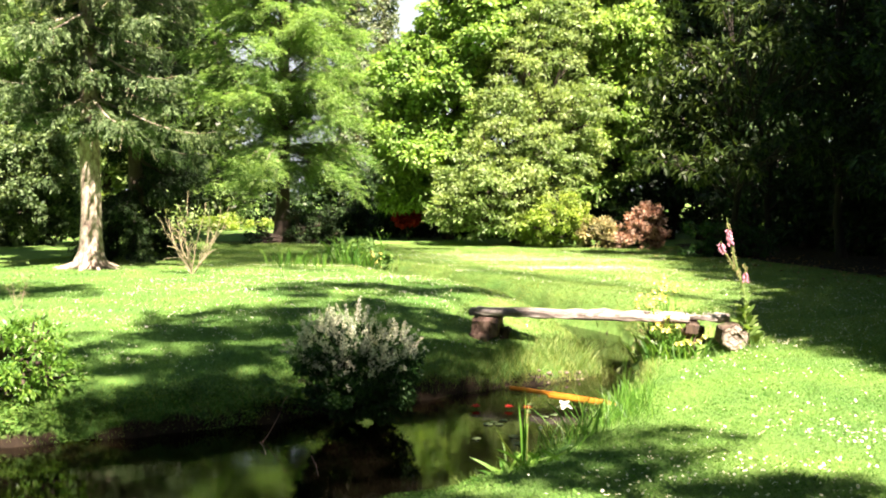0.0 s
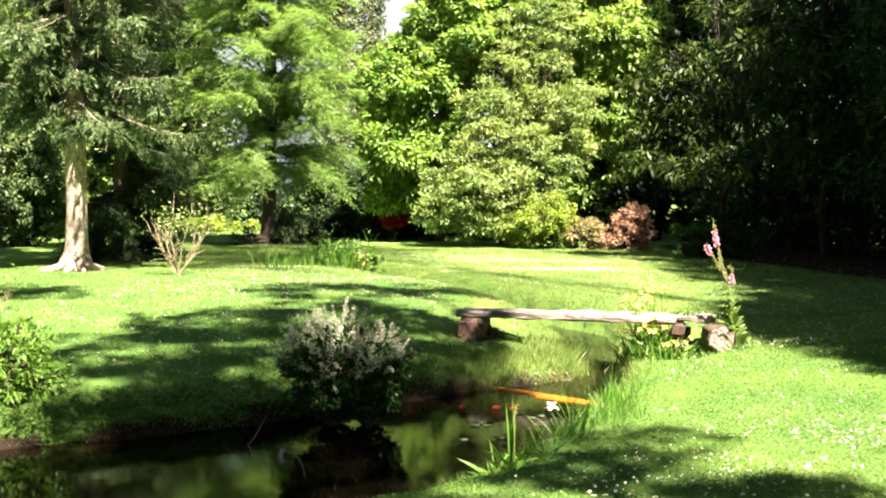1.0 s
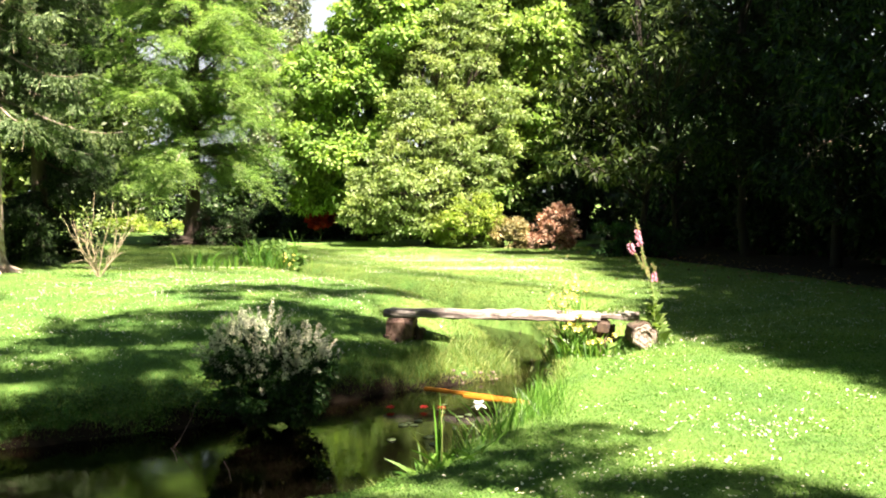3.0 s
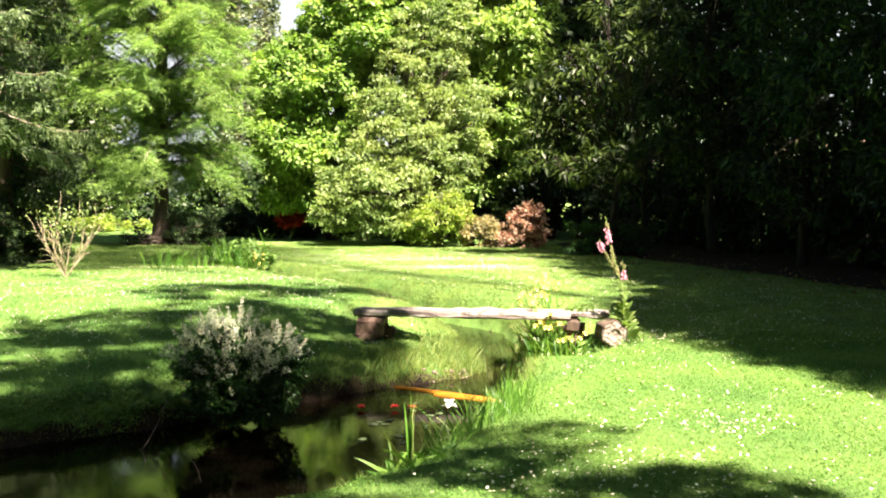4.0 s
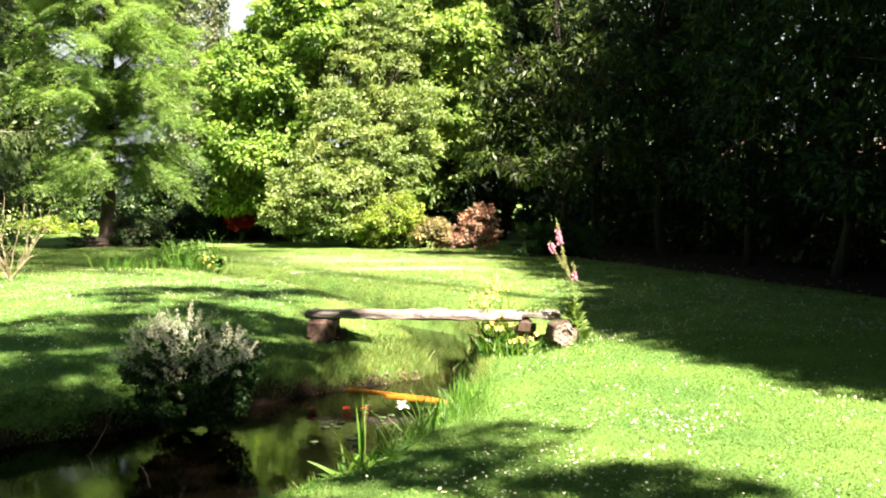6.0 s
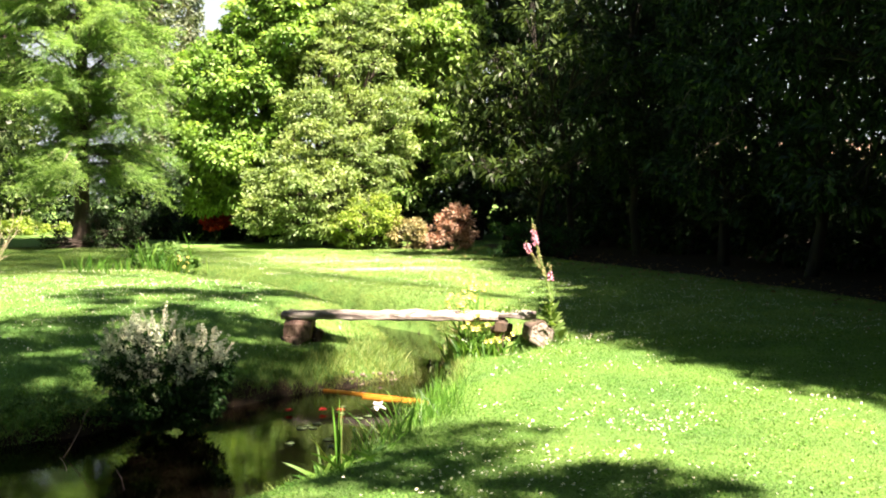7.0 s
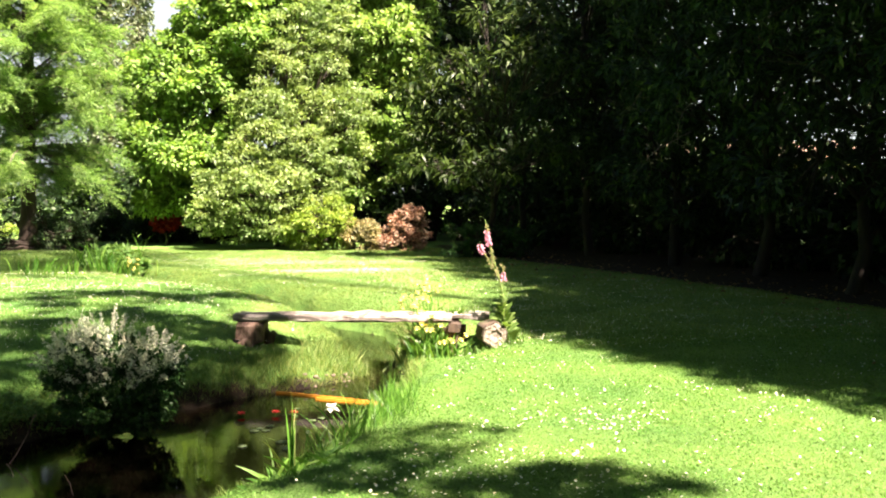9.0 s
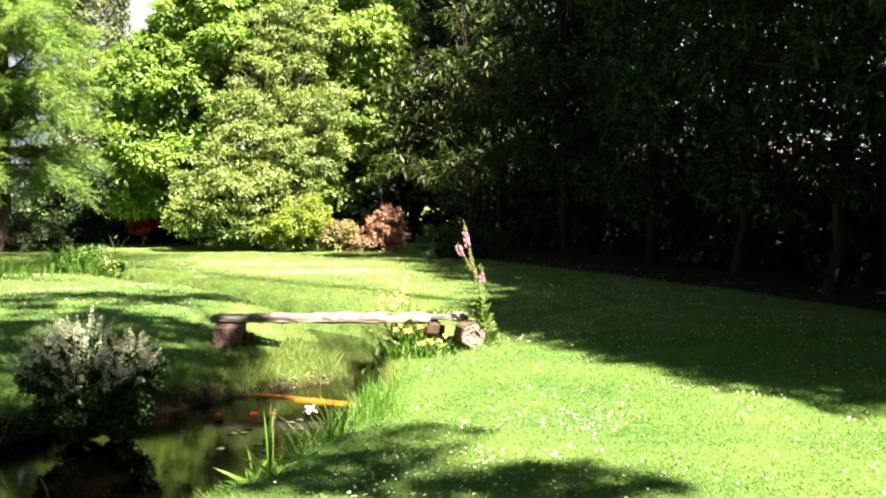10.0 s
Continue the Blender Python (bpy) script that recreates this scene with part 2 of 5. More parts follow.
# ---- tools of the builder ----
def mesh_of(name, verts, faces, mat, smooth=False):
    """A mesh from an array of points and one of equal-sided faces."""
    verts, faces = np.asarray(verts, float), np.asarray(faces, int)
    me = bpy.data.meshes.new(name)
    n, k = faces.shape
    me.vertices.add(len(verts))
    me.vertices.foreach_set("co", verts.ravel())
    me.loops.add(n * k)
    me.loops.foreach_set("vertex_index", faces.ravel())
    me.polygons.add(n)
    me.polygons.foreach_set("loop_start", np.arange(n) * k)
    if smooth:
        me.polygons.foreach_set("use_smooth", np.ones(n, bool))
    me.update(calc_edges=True)
    me.materials.append(MAT[mat])
    return me


def part(name, data, parent, label=""):
    ob = new(name, data)
    ob.parent = parent
    return tagged(ob, label)


def thing(name, x, y, z, label, category, group="", kind="", turn=0.0):
    ob = new(name)
    ob.matrix_world = pose(x, y, z, 0, 0, turn)
    ob.empty_display_size = 0.2
    return tagged(ob, label, category, group, kind)


def unit(a):
    return a / np.maximum(np.linalg.norm(a, axis=-1, keepdims=True), 1e-9)


def leaf_arrays(base, way, up, length, width, fold=0.12):
    """Kite-shaped blades from base along way; up gives the side that they turn to the sky."""
    way = unit(way)
    side = unit(np.cross(way, up))
    top = np.cross(side, way)
    length, width = np.broadcast_to(length, len(base))[:, None], np.broadcast_to(width, len(base))[:, None]
    mid = base + way * length * 0.45 + top * width * fold
    tip = base + way * length - top * length * 0.08
    v = np.stack([base, mid - side * width / 2, tip, mid + side * width / 2], 1).reshape(-1, 3)
    return v, np.arange(len(v)).reshape(-1, 4)


def tube_arrays(lines, sides=6):
    """Tapered round limbs: lines are lists of (x, y, z, radius)."""
    vs, fs, at = [], [], 0
    ang = np.arange(sides) * 2 * np.pi / sides
    for line in lines:
        p = np.asarray(line, float)
        way = unit(np.gradient(p[:, :3], axis=0))
        ref = np.where(np.abs(way[:, 2:3]) > 0.9, [[1.0, 0, 0]], [[0, 0, 1.0]])
        a = unit(np.cross(way, ref))
        b = np.cross(way, a)
        ring = p[:, None, :3] + p[:, None, 3:4] * (np.cos(ang)[None, :, None] * a[:, None] + np.sin(ang)[None, :, None] * b[:, None])
        vs.append(ring.reshape(-1, 3))
        i = np.arange(len(p) - 1)[:, None] * sides
        j = np.arange(sides)[None]
        k = (j + 1) % sides
        fs.append(np.stack([i + j, i + k, i + sides + k, i + sides + j], -1).reshape(-1, 4) + at)
        at += len(p) * sides
    return np.concatenate(vs), np.concatenate(fs)


def bent(a, b, ra, rb, steps, bow, rng):
    """A limb from a to b, bowed and a little crooked."""
    t = np.linspace(0, 1, steps)[:, None]
    p = np.asarray(a) * (1 - t) + np.asarray(b) * t + np.asarray(bow) * np.sin(t * np.pi)
    p[1:-1] += rng.normal(0, 0.03 * np.linalg.norm(np.subtract(b, a)) / steps ** 0.5, p[1:-1].shape)
    return np.concatenate([p, ra + (rb - ra) * t], 1)


def in_lobes(lobes, per_area, rng, flat=0.85, inner=0.55):
    """Places of leaf sprays in the outer part of a crown that is made of several rounded masses, and the way outward."""
    pts, outs = [], []
    for k, (x, y, z, r) in enumerate(lobes):
        n = max(6, int(per_area * 12.6 * r * r))
        d = unit(rng.normal(size=(n, 3)))
        rough = 1 + 0.18 * np.sin(d[:, 0] * 5 + k) * np.cos(d[:, 1] * 6 + d[:, 2] * 4) + rng.normal(0, 0.07, n)
        q = rng.uniform(inner ** 2, 1.0, n) ** 0.5
        p = np.array([x, y, z]) + d * (r * rough * q)[:, None] * [1, 1, flat]
        keep = np.ones(n, bool)
        for j, (a, b, c, s) in enumerate(lobes):
            if j != k:
                keep &= np.linalg.norm((p - [a, b, c]) / [1, 1, flat], axis=1) > 0.62 * s
        pts.append(p[keep])
        outs.append(d[keep])
    return np.concatenate(pts), np.concatenate(outs)


def sprays(pts, outs, each, spread, leaf, rng, droop=0.35, flat=0.55, upright=1.0):
    """Leaves in domed sprays about the places given, thickest on the outer and upper side."""
    n = len(pts)
    o = np.repeat(outs, each, 0)
    r = spread * np.repeat(rng.uniform(0.6, 1.35, n), each)
    d = unit(rng.normal(size=o.shape) + o * 0.75 + [0, 0, 0.45])
    base = np.repeat(pts, each, 0) + d * (r * rng.uniform(0.55, 1.08, n * each))[:, None] * np.array([1, 1, flat])
    way = d * 0.7 + o * 0.3 + rng.normal(size=o.shape) * 0.6 + [0, 0, -droop]
    up = rng.normal(size=o.shape) * 0.45 + d * 0.7 + [0, 0, upright * 0.7]
    size = rng.uniform(0.65, 1.25, n * each)
    return leaf_arrays(base, way, up, leaf[0] * size, leaf[1] * size)


# ---- the lie of the land ----
WATER = -0.5
SHORE = np.array([
    (-14.0, 4.6), (-8.0, 6.3), (-5.05, 7.60), (-4.09, 8.18), (-3.28, 8.77), (-2.23, 9.90), (-1.43, 10.80), (-0.65, 11.45), (-0.29, 11.88),
    (-0.32, 12.50), (-0.44, 13.33), (-0.82, 14.80), (-1.55, 16.30), (-2.9, 18.3), (-4.6, 20.6), (-6.1, 22.9), (-7.0, 25.5), (-8.2, 29.5), (-10.5, 35.0),
    (-9.6, 35.3), (-7.3, 29.7), (-6.6, 25.65), (-5.75, 23.2), (-4.25, 21.0), (-2.5, 18.65), (-1.05, 16.65), (-0.1, 15.5), (0.22, 14.0), (0.18, 12.6),
    (0.22, 11.4), (0.10, 10.3), (-0.08, 9.2), (-0.35, 8.2), (-0.62, 7.3), (-0.95, 6.5), (-1.5, 5.9), (-2.4, 5.1), (-4.0, 4.3), (-7.0, 3.2), (-14.0, 1.4)])


def shore_distance(x, y):
    """Metres from the water's edge, below zero over the water."""
    best, inside = np.full(x.shape, 1e9), np.zeros(x.shape, bool)
    for (ax, ay), (bx, by) in zip(SHORE, np.roll(SHORE, -1, 0)):
        dx, dy = bx - ax, by - ay
        t = np.clip(((x - ax) * dx + (y - ay) * dy) / (dx * dx + dy * dy), 0, 1)
        best = np.minimum(best, np.hypot(x - ax - t * dx, y - ay - t * dy))
        cross = (ay > y) != (by > y)
        inside ^= cross & (x < (bx - ax) * (y - ay) / (by - ay + 1e-12) + ax)
    return np.where(inside, -best, best)


def waves(x, y):
    return 0.5 * (np.sin(x * 1.3 + 0.7 * y) * np.cos(y * 1.1 - 0.4 * x) + np.sin(x * 3.1 - y * 2.3 + 1.0) * 0.5)


def ground_z(x, y):
    x, y = np.asarray(x, float), np.asarray(y, float)
    s = shore_distance(x, y) + 0.05 * np.sin(x * 7 + y * 3) * np.cos(y * 6 - x * 2)
    lawn = 0.03 * waves(x * 0.6, y * 0.6) + 0.14 * np.exp(-(((x + 4.2) / 2.6) ** 2 + ((y - 15.5) / 3.5) ** 2))
    lawn -= 0.13 * np.exp(-(((x - 1.4) / 1.2) ** 2 + ((y - 11.6) / 2.0) ** 2))
    lawn -= 0.22 * np.exp(-(((x - 0.75) / 0.45) ** 2 + ((y - 12.1) / 0.6) ** 2)) + 0.20 * np.exp(-(((x + 1.62) / 0.5) ** 2 + ((y - 12.2) / 0.5) ** 2))
    left_bank = 1 / (1 + np.exp(np.clip((x + 1.6) * 3, -50, 50))) * np.exp(-(((y - 9.5) / 5.0) ** 2))
    soft = 0.42 + 0.75 * left_bank + 0.25 * np.exp(-(((x + 0.9) / 0.9) ** 2 + ((y - 12.2) / 1.5) ** 2))
    soft = soft + 0.9 * np.exp(-(((x + 0.85) / 0.55) ** 2 + ((y - 13.7) / 1.3) ** 2))
    soft = soft * (1 - 0.68 * np.clip((y - 15.0) / 1.5, 0, 1))
    cut = 0.42 - 0.32 * np.exp(-(((x + 0.9) / 0.9) ** 2 + ((y - 12.2) / 1.5) ** 2))
    e = np.exp(-np.maximum(s, 0) / soft) * (1 - cut * (1 - np.exp(-np.maximum(s, 0) / 0.07)))
    out = lawn * (1 - e) + WATER * e
    deep = WATER - 0.42 * (1 - np.exp(np.minimum(s, 0) / 0.5))
    return np.where(s >= 0, out, deep)


def gz(x, y):
    return float(ground_z(np.array([x]), np.array([y]))[0])


def steps(lo, hi, fine, far):
    """Even steps from lo to hi, then growing ones out to the horizon."""
    mid = np.arange(lo, hi + fine / 2, fine)
    grow = fine * np.cumsum(1.13 ** np.arange(1, 200))
    grow = grow[grow < far]
    return np.concatenate([(lo - grow)[::-1], mid, hi + grow])


WOOD_EDGE = np.array([(7.6, 4.0), (6.9, 13.6), (5.2, 19.5), (3.2, 25.0), (1.4, 30.0), (-2.0, 32.3), (-7.0, 33.5)])


def build_ground():
    xs, ys = steps(-13, 9, 0.12, 900), steps(3.6, 30, 0.12, 900)
    gx, gy = np.meshgrid(xs, ys)
    x, y = gx.ravel(), gy.ravel()
    v = np.stack([x, y, ground_z(x, y)], 1)
    nx = len(xs)
    i = (np.arange(len(ys) - 1)[:, None] * nx + np.arange(nx - 1)[None]).ravel()
    me = mesh_of("ground", v, np.stack([i, i + 1, i + nx + 1, i + nx], 1), "ground", True)
    s = shore_distance(x, y)
    soil = np.clip(np.where(y > 12.3, -0.3, 0.80) - s / np.where(y > 12.3, 0.1, np.where(x < -1.3, 0.34 - 0.28 * np.clip((-3.4 - x) / 1.0, 0, 1), 0.20)), 0, 1) * (v[:, 2] < -0.02)
    edge_x = np.interp(y, WOOD_EDGE[:5, 1], WOOD_EDGE[:5, 0])
    litter = np.clip((x - edge_x) / 1.2 + 0.35, 0, 1) * (y < 34) * (y > -5)
    litter = np.maximum(litter, np.clip(1.25 - np.hypot(x + 11.1, y - 20.1) / 0.9, 0, 0.75))
    litter = np.maximum(litter, np.clip(1.4 - np.hypot((x + 10.9) / 1.8, y - 31.6) / 1.4, 0, 0.8))
    at = me.attributes.new("soil", "FLOAT", "POINT")
    at.data.foreach_set("value", np.maximum(soil, litter).astype(np.float32))
    at = me.attributes.new("lush", "FLOAT", "POINT")
    at.data.foreach_set("value", (np.clip((-1.6 - x + 0.5 * waves(x, y)) / 1.2, 0, 1) * np.clip((21.0 - y) / 3.0, 0, 1)).astype(np.float32))
    at = me.attributes.new("silt", "FLOAT", "POINT")
    at.data.foreach_set("value", (np.clip(-s / 0.5 + 0.1, 0, 1) * (y < 11.5) + 0.3 * np.clip(-s / 0.3, 0, 1) * (y >= 11.5)).astype(np.float32))
    tagged(new("ground", me), "mown green lawn full of daisies with muddy stream banks", "lawn", kind="structure")


build_ground()
wx, wy = np.meshgrid(np.linspace(-14, 2, 60), np.linspace(2, 36, 120))
wi = (np.arange(119)[:, None] * 60 + np.arange(59)[None]).ravel()
water = new("water", mesh_of("water", np.stack([wx.ravel(), wy.ravel(), np.full(wx.size, WATER)], 1), np.stack([wi, wi + 1, wi + 61, wi + 60], 1), "water", True))
water.visible_shadow = False
tagged(water, "still dark brown stream water reflecting trees and sky", "stream", kind="structure")


# ---- trees ----
def crown_part(name, tree, arrays, mat, label=""):
    x, y, z = tree.matrix_world.translation
    v, f = arrays
    return part(name, mesh_of(name, v - np.array([x, y, z]), f, mat), tree, label)


def limb_parts(tree, trunk, limbs, mat, twigs=(), limb="limb", trunk_mat=None):
    x, y, z = tree.matrix_world.translation
    o = np.array([x, y, z])
    v, f = tube_arrays([trunk], 18)
    v = v + np.random.default_rng(len(v)).normal(0, 0.035 * trunk[1, 3], v.shape) * [1, 1, 0]
    part("trunk", mesh_of("trunk", v - o, f, trunk_mat or mat, True), tree)
    for line in limbs:
        v, f = tube_arrays([line], 6)
        part(limb, mesh_of(limb, v - o, f, mat, True), tree)
    if twigs:
        v, f = tube_arrays(twigs, 5)
        tagged(part("twig_work", mesh_of("twig_work", v - o, f, mat, True), tree), kind="stuff")


def fuller(lobes, seed, more=3):
    """A crown with smaller masses between the large ones, so that its outline is uneven."""
    rng = np.random.default_rng(seed)
    out = list(lobes)
    for x, y, z, r in lobes:
        for _ in range(more):
            d = unit(rng.normal(size=3) + [0, -0.5, 0.1]) * r * rng.uniform(0.75, 1.0)
            out.append((x + d[0], y + d[1], z + d[2], r * rng.uniform(0.32, 0.55)))
    return out


def broadleaf(x, y, lobes, mat, bark, label, seed, leaf=(0.15, 0.075), per_area=2.2, each=60, spread=0.36, trunk_r=0.16, category="tree", name="tree", group="", flat=0.6, droop=0.35, limb=0.6):
    rng = np.random.default_rng(seed)
    z = gz(x, y)
    tree = thing(name, x, y, z, label, category, group)
    top = max(l[2] for l in lobes)
    trunk = bent((x, y, z - 0.1), (x + rng.normal(0, 0.2), y + rng.normal(0, 0.2), z + (top - z) * 0.85), trunk_r, trunk_r * 0.2, 12, (rng.normal(0, 0.15), 0, 0), rng)
    trunk[0, 3] *= 1.5
    trunk[1, 3] *= 1.1
    limbs, twigs = [], []
    for l in lobes:
        t = rng.uniform(0.15, 0.6)
        k = max(1, min(10, int(np.searchsorted(trunk[:, 2], z + (l[2] - z) * (0.35 + 0.4 * t)))))
        limbs.append(bent(trunk[k, :3], l[:3], trunk[k, 3] * limb, min(0.02, trunk[k, 3] * limb), 7, (0, 0, 0.15 * l[3]), rng))
        for _ in range(6):
            d = unit(rng.normal(size=3) + [0, 0, 0.2])
            a = limbs[-1][4, :3]
            twigs.append(bent(a, np.array(l[:3]) + d * l[3] * 0.9, 0.03, 0.006, 5, (0, 0, -0.05), rng))
    limb_parts(tree, trunk, limbs, bark, twigs)
    p, o = in_lobes(lobes, per_area, rng)
    keep = p[:, 2] > np.maximum(ground_z(p[:, 0], p[:, 1]), WATER) + 0.05
    crown_part("crown", tree, sprays(p[keep], o[keep], each, spread, leaf, rng, droop, flat), mat)
    return tree


TREE_A = [(-7.39, 33.96, 5.36, 1.19), (-6.03, 34.23, 6.3, 1.19), (-7.52, 33.94, 3.74, 1.11), (-6.12, 34.22, 4.69, 1.44), (-6.96, 34.05, 2.42, 1.11), (-7.61, 33.92, 1.47, 0.54), (-5.0, 34.4, 6.77, 1.44), (-4.82, 34.42, 8.46, 1.35), (-4.45, 34.48, 10.13, 1.73), (-5.93, 34.26, 3.18, 1.27), (-6.49, 34.14, 1.56, 0.76), (-5.74, 34.28, 1.85, 0.95), (-4.85, 35.20, 5.39, 1.0), (-5.06, 35.40, 6.55, 1.0)]
TREE_B = [(-5.08, 31.64, 2.0, 0.79), (-5.27, 31.21, 1.06, 0.62), (-4.47, 31.68, 2.69, 0.8), (-4.11, 30.78, 1.66, 0.82), (-4.44, 31.31, 0.8, 0.59), (-3.57, 32.08, 3.32, 0.92), (-3.35, 31.5, 2.0, 0.97), (-3.87, 32.47, 4.22, 0.9), (-2.87, 33.17, 4.46, 1.01), (-2.45, 32.24, 3.07, 0.98), (-2.16, 31.6, 1.92, 0.84), (-1.49, 32.18, 2.98, 0.82), (-3.34, 33.43, 5.66, 1.02), (-2.18, 33.79, 5.79, 1.03), (-2.92, 33.98, 6.91, 1.09), (-1.5, 32.67, 4.33, 0.9), (-1.36, 33.97, 6.92, 1.03), (-2.86, 31.63, 0.79, 0.63), (-3.63, 30.88, 0.81, 0.55)]
TREE_C = [(-0.52, 35.5, 7.02, 1.66), (0.25, 35.5, 5.48, 1.47), (-1.07, 35.48, 4.93, 1.37), (0.27, 35.5, 3.77, 1.14), (-0.91, 35.49, 8.92, 1.86), (-0.38, 35.5, 2.63, 0.94), (-1.65, 35.46, 6.28, 1.17), (-1.43, 35.47, 3.4, 0.98), (-1.23, 35.48, 2.05, 0.78), (-1.9, 35.3, 7.9, 1.3), (-1.95, 35.3, 4.6, 0.9), (0.6, 35.2, 7.2, 1.2), (0.5, 35.3, 9.3, 1.4), (-2.92, 34.9, 7.07, 1.06), (-1.98, 35.3, 7.97, 1.07), (-1.0, 34.89, 6.66, 0.96), (0.03, 35.18, 7.44, 1.07), (-1.68, 35.23, 5.67, 0.87), (0.51, 34.93, 6.08, 0.77), (-0.45, 34.96, 8.83, 1.16), (-2.16, 34.92, 9.14, 1.16)]
broadleaf(-6.1, 35.6, fuller(TREE_A, 1), "maple", "dark_bark", "broad tree with large yellow-green leaves at the lawn's edge", 11, (0.19, 0.10), 8.0, 32, 0.31, flat=0.4, droop=0.5)
broadleaf(-3.4, 33.0, fuller(TREE_B, 2), "olive", "dark_bark", "rounded tree with olive and silvery-green small leaves", 12, (0.14, 0.055), 6.2, 40, 0.29, flat=0.32)
broadleaf(-0.4, 36.2, fuller(TREE_C, 3), "beech", "dark_bark", "bright green leafy tree above the shrubs", 13, (0.23, 0.09), 7.0, 30, 0.31, flat=0.4)

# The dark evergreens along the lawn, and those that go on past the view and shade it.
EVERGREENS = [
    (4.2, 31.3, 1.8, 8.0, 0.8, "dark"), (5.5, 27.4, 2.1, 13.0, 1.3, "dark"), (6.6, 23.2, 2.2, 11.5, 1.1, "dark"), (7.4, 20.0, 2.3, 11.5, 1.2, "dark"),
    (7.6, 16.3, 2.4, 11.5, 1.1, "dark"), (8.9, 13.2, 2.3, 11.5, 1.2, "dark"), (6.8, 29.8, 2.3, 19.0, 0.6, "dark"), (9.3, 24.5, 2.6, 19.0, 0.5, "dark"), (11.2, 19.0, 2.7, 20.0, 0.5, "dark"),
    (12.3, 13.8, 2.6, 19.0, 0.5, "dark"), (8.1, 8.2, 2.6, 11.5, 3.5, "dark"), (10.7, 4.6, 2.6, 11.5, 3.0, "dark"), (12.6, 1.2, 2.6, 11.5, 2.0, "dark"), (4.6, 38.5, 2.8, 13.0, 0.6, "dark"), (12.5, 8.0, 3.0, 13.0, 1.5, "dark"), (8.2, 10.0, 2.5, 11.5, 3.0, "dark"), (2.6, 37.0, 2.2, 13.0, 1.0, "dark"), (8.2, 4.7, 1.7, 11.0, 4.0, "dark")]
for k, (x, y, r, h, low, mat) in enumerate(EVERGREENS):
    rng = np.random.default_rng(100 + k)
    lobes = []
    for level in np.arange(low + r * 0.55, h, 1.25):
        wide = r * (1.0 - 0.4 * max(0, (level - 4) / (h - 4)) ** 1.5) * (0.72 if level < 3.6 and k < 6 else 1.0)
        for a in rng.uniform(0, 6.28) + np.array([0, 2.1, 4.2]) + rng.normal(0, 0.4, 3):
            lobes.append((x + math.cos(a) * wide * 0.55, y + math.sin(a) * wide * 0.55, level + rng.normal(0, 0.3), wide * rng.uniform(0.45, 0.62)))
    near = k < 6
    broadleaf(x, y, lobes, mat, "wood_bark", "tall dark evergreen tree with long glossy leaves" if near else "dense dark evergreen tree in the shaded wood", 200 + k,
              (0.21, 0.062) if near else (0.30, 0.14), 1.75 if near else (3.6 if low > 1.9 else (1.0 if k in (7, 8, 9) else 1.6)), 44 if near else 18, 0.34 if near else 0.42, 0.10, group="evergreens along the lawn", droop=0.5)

FRONT_LAUREL = [(1.44, 24.8, 2.25, 0.36), (1.8, 25.0, 2.3, 0.42), (2.35, 24.7, 2.15, 0.44), (3.0, 24.9, 2.4, 0.46), (3.75, 25.2, 2.7, 0.5), (4.4, 25.4, 2.9, 0.5), (0.95, 25.8, 2.4, 0.4),
                (0.7, 26.8, 3.2, 0.6), (1.4, 26.5, 3.5, 0.55), (2.1, 26.4, 3.2, 0.5), (0.9, 26.8, 4.3, 0.6), (1.6, 26.5, 4.2, 0.5), (2.5, 26.4, 4.0, 0.45),
                (1.5, 26.2, 5.1, 0.4), (2.2, 25.8, 4.8, 0.5), (3.1, 25.4, 5.0, 0.5), (3.8, 25.5, 5.0, 0.45), (4.6, 25.8, 4.8, 0.45), (2.6, 26.4, 6.2, 0.5), (3.8, 26.2, 5.9, 0.5)]
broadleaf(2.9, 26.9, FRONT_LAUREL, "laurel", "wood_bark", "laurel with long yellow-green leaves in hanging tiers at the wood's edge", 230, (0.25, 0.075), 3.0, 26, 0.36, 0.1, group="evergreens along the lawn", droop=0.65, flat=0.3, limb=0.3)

# An unseen wide tree, added beside the camera to shade mound and near lawn.
OVERHEAD_CASTER = [(0.6, 9.7, 11.0, 1.1), (0.95, 7.75, 10.0, 1.2), (-0.35, 6.95, 10.0, 1.1), (1.3, 6.15, 9.0, 1.1), (-0.8, 5.45, 9.0, 1.0), (0.0, 4.9, 8.5, 0.55), (-0.45, 4.6, 8.0, 0.65), (2.1, 6.25, 9.0, 0.7), (2.2, 7.2, 9.5, 0.8), (2.2, 10.4, 11.0, 0.8), 
            (3.6, -2.0, 10.5, 1.6), (2.2, 0.2, 10.0, 1.4), (2.0, 2.6, 10.0, 1.1), (2.4, -1.6, 9.5, 1.3), (0.1, 3.0, 9.0, 0.6), (0.5, 3.55, 9.0, 0.5), (0.8, 1.8, 9.0, 1.0), (3.67, 2.73, 8.0, 0.36), (0.47, 3.47, 9.0, 0.40), (-0.35, 5.17, 9.0, 0.50), (-0.30, 6.41, 9.0, 0.50), (3.85, 1.92, 7.0, 0.2), (4.2, 1.9, 7.0, 0.16), (2.95, 2.38, 7.0, 0.1), (2.9, 5.3, 10.0, 0.65), (2.3, 4.5, 9.0, 0.6)]
broadleaf(4.6, -1.6, OVERHEAD_CASTER, "beech", "dark_bark", "tall spreading tree out of view, added to shade the lawn", 31, (0.22, 0.12), 2.2, 36, 0.34, 0.13, limb=0.22)

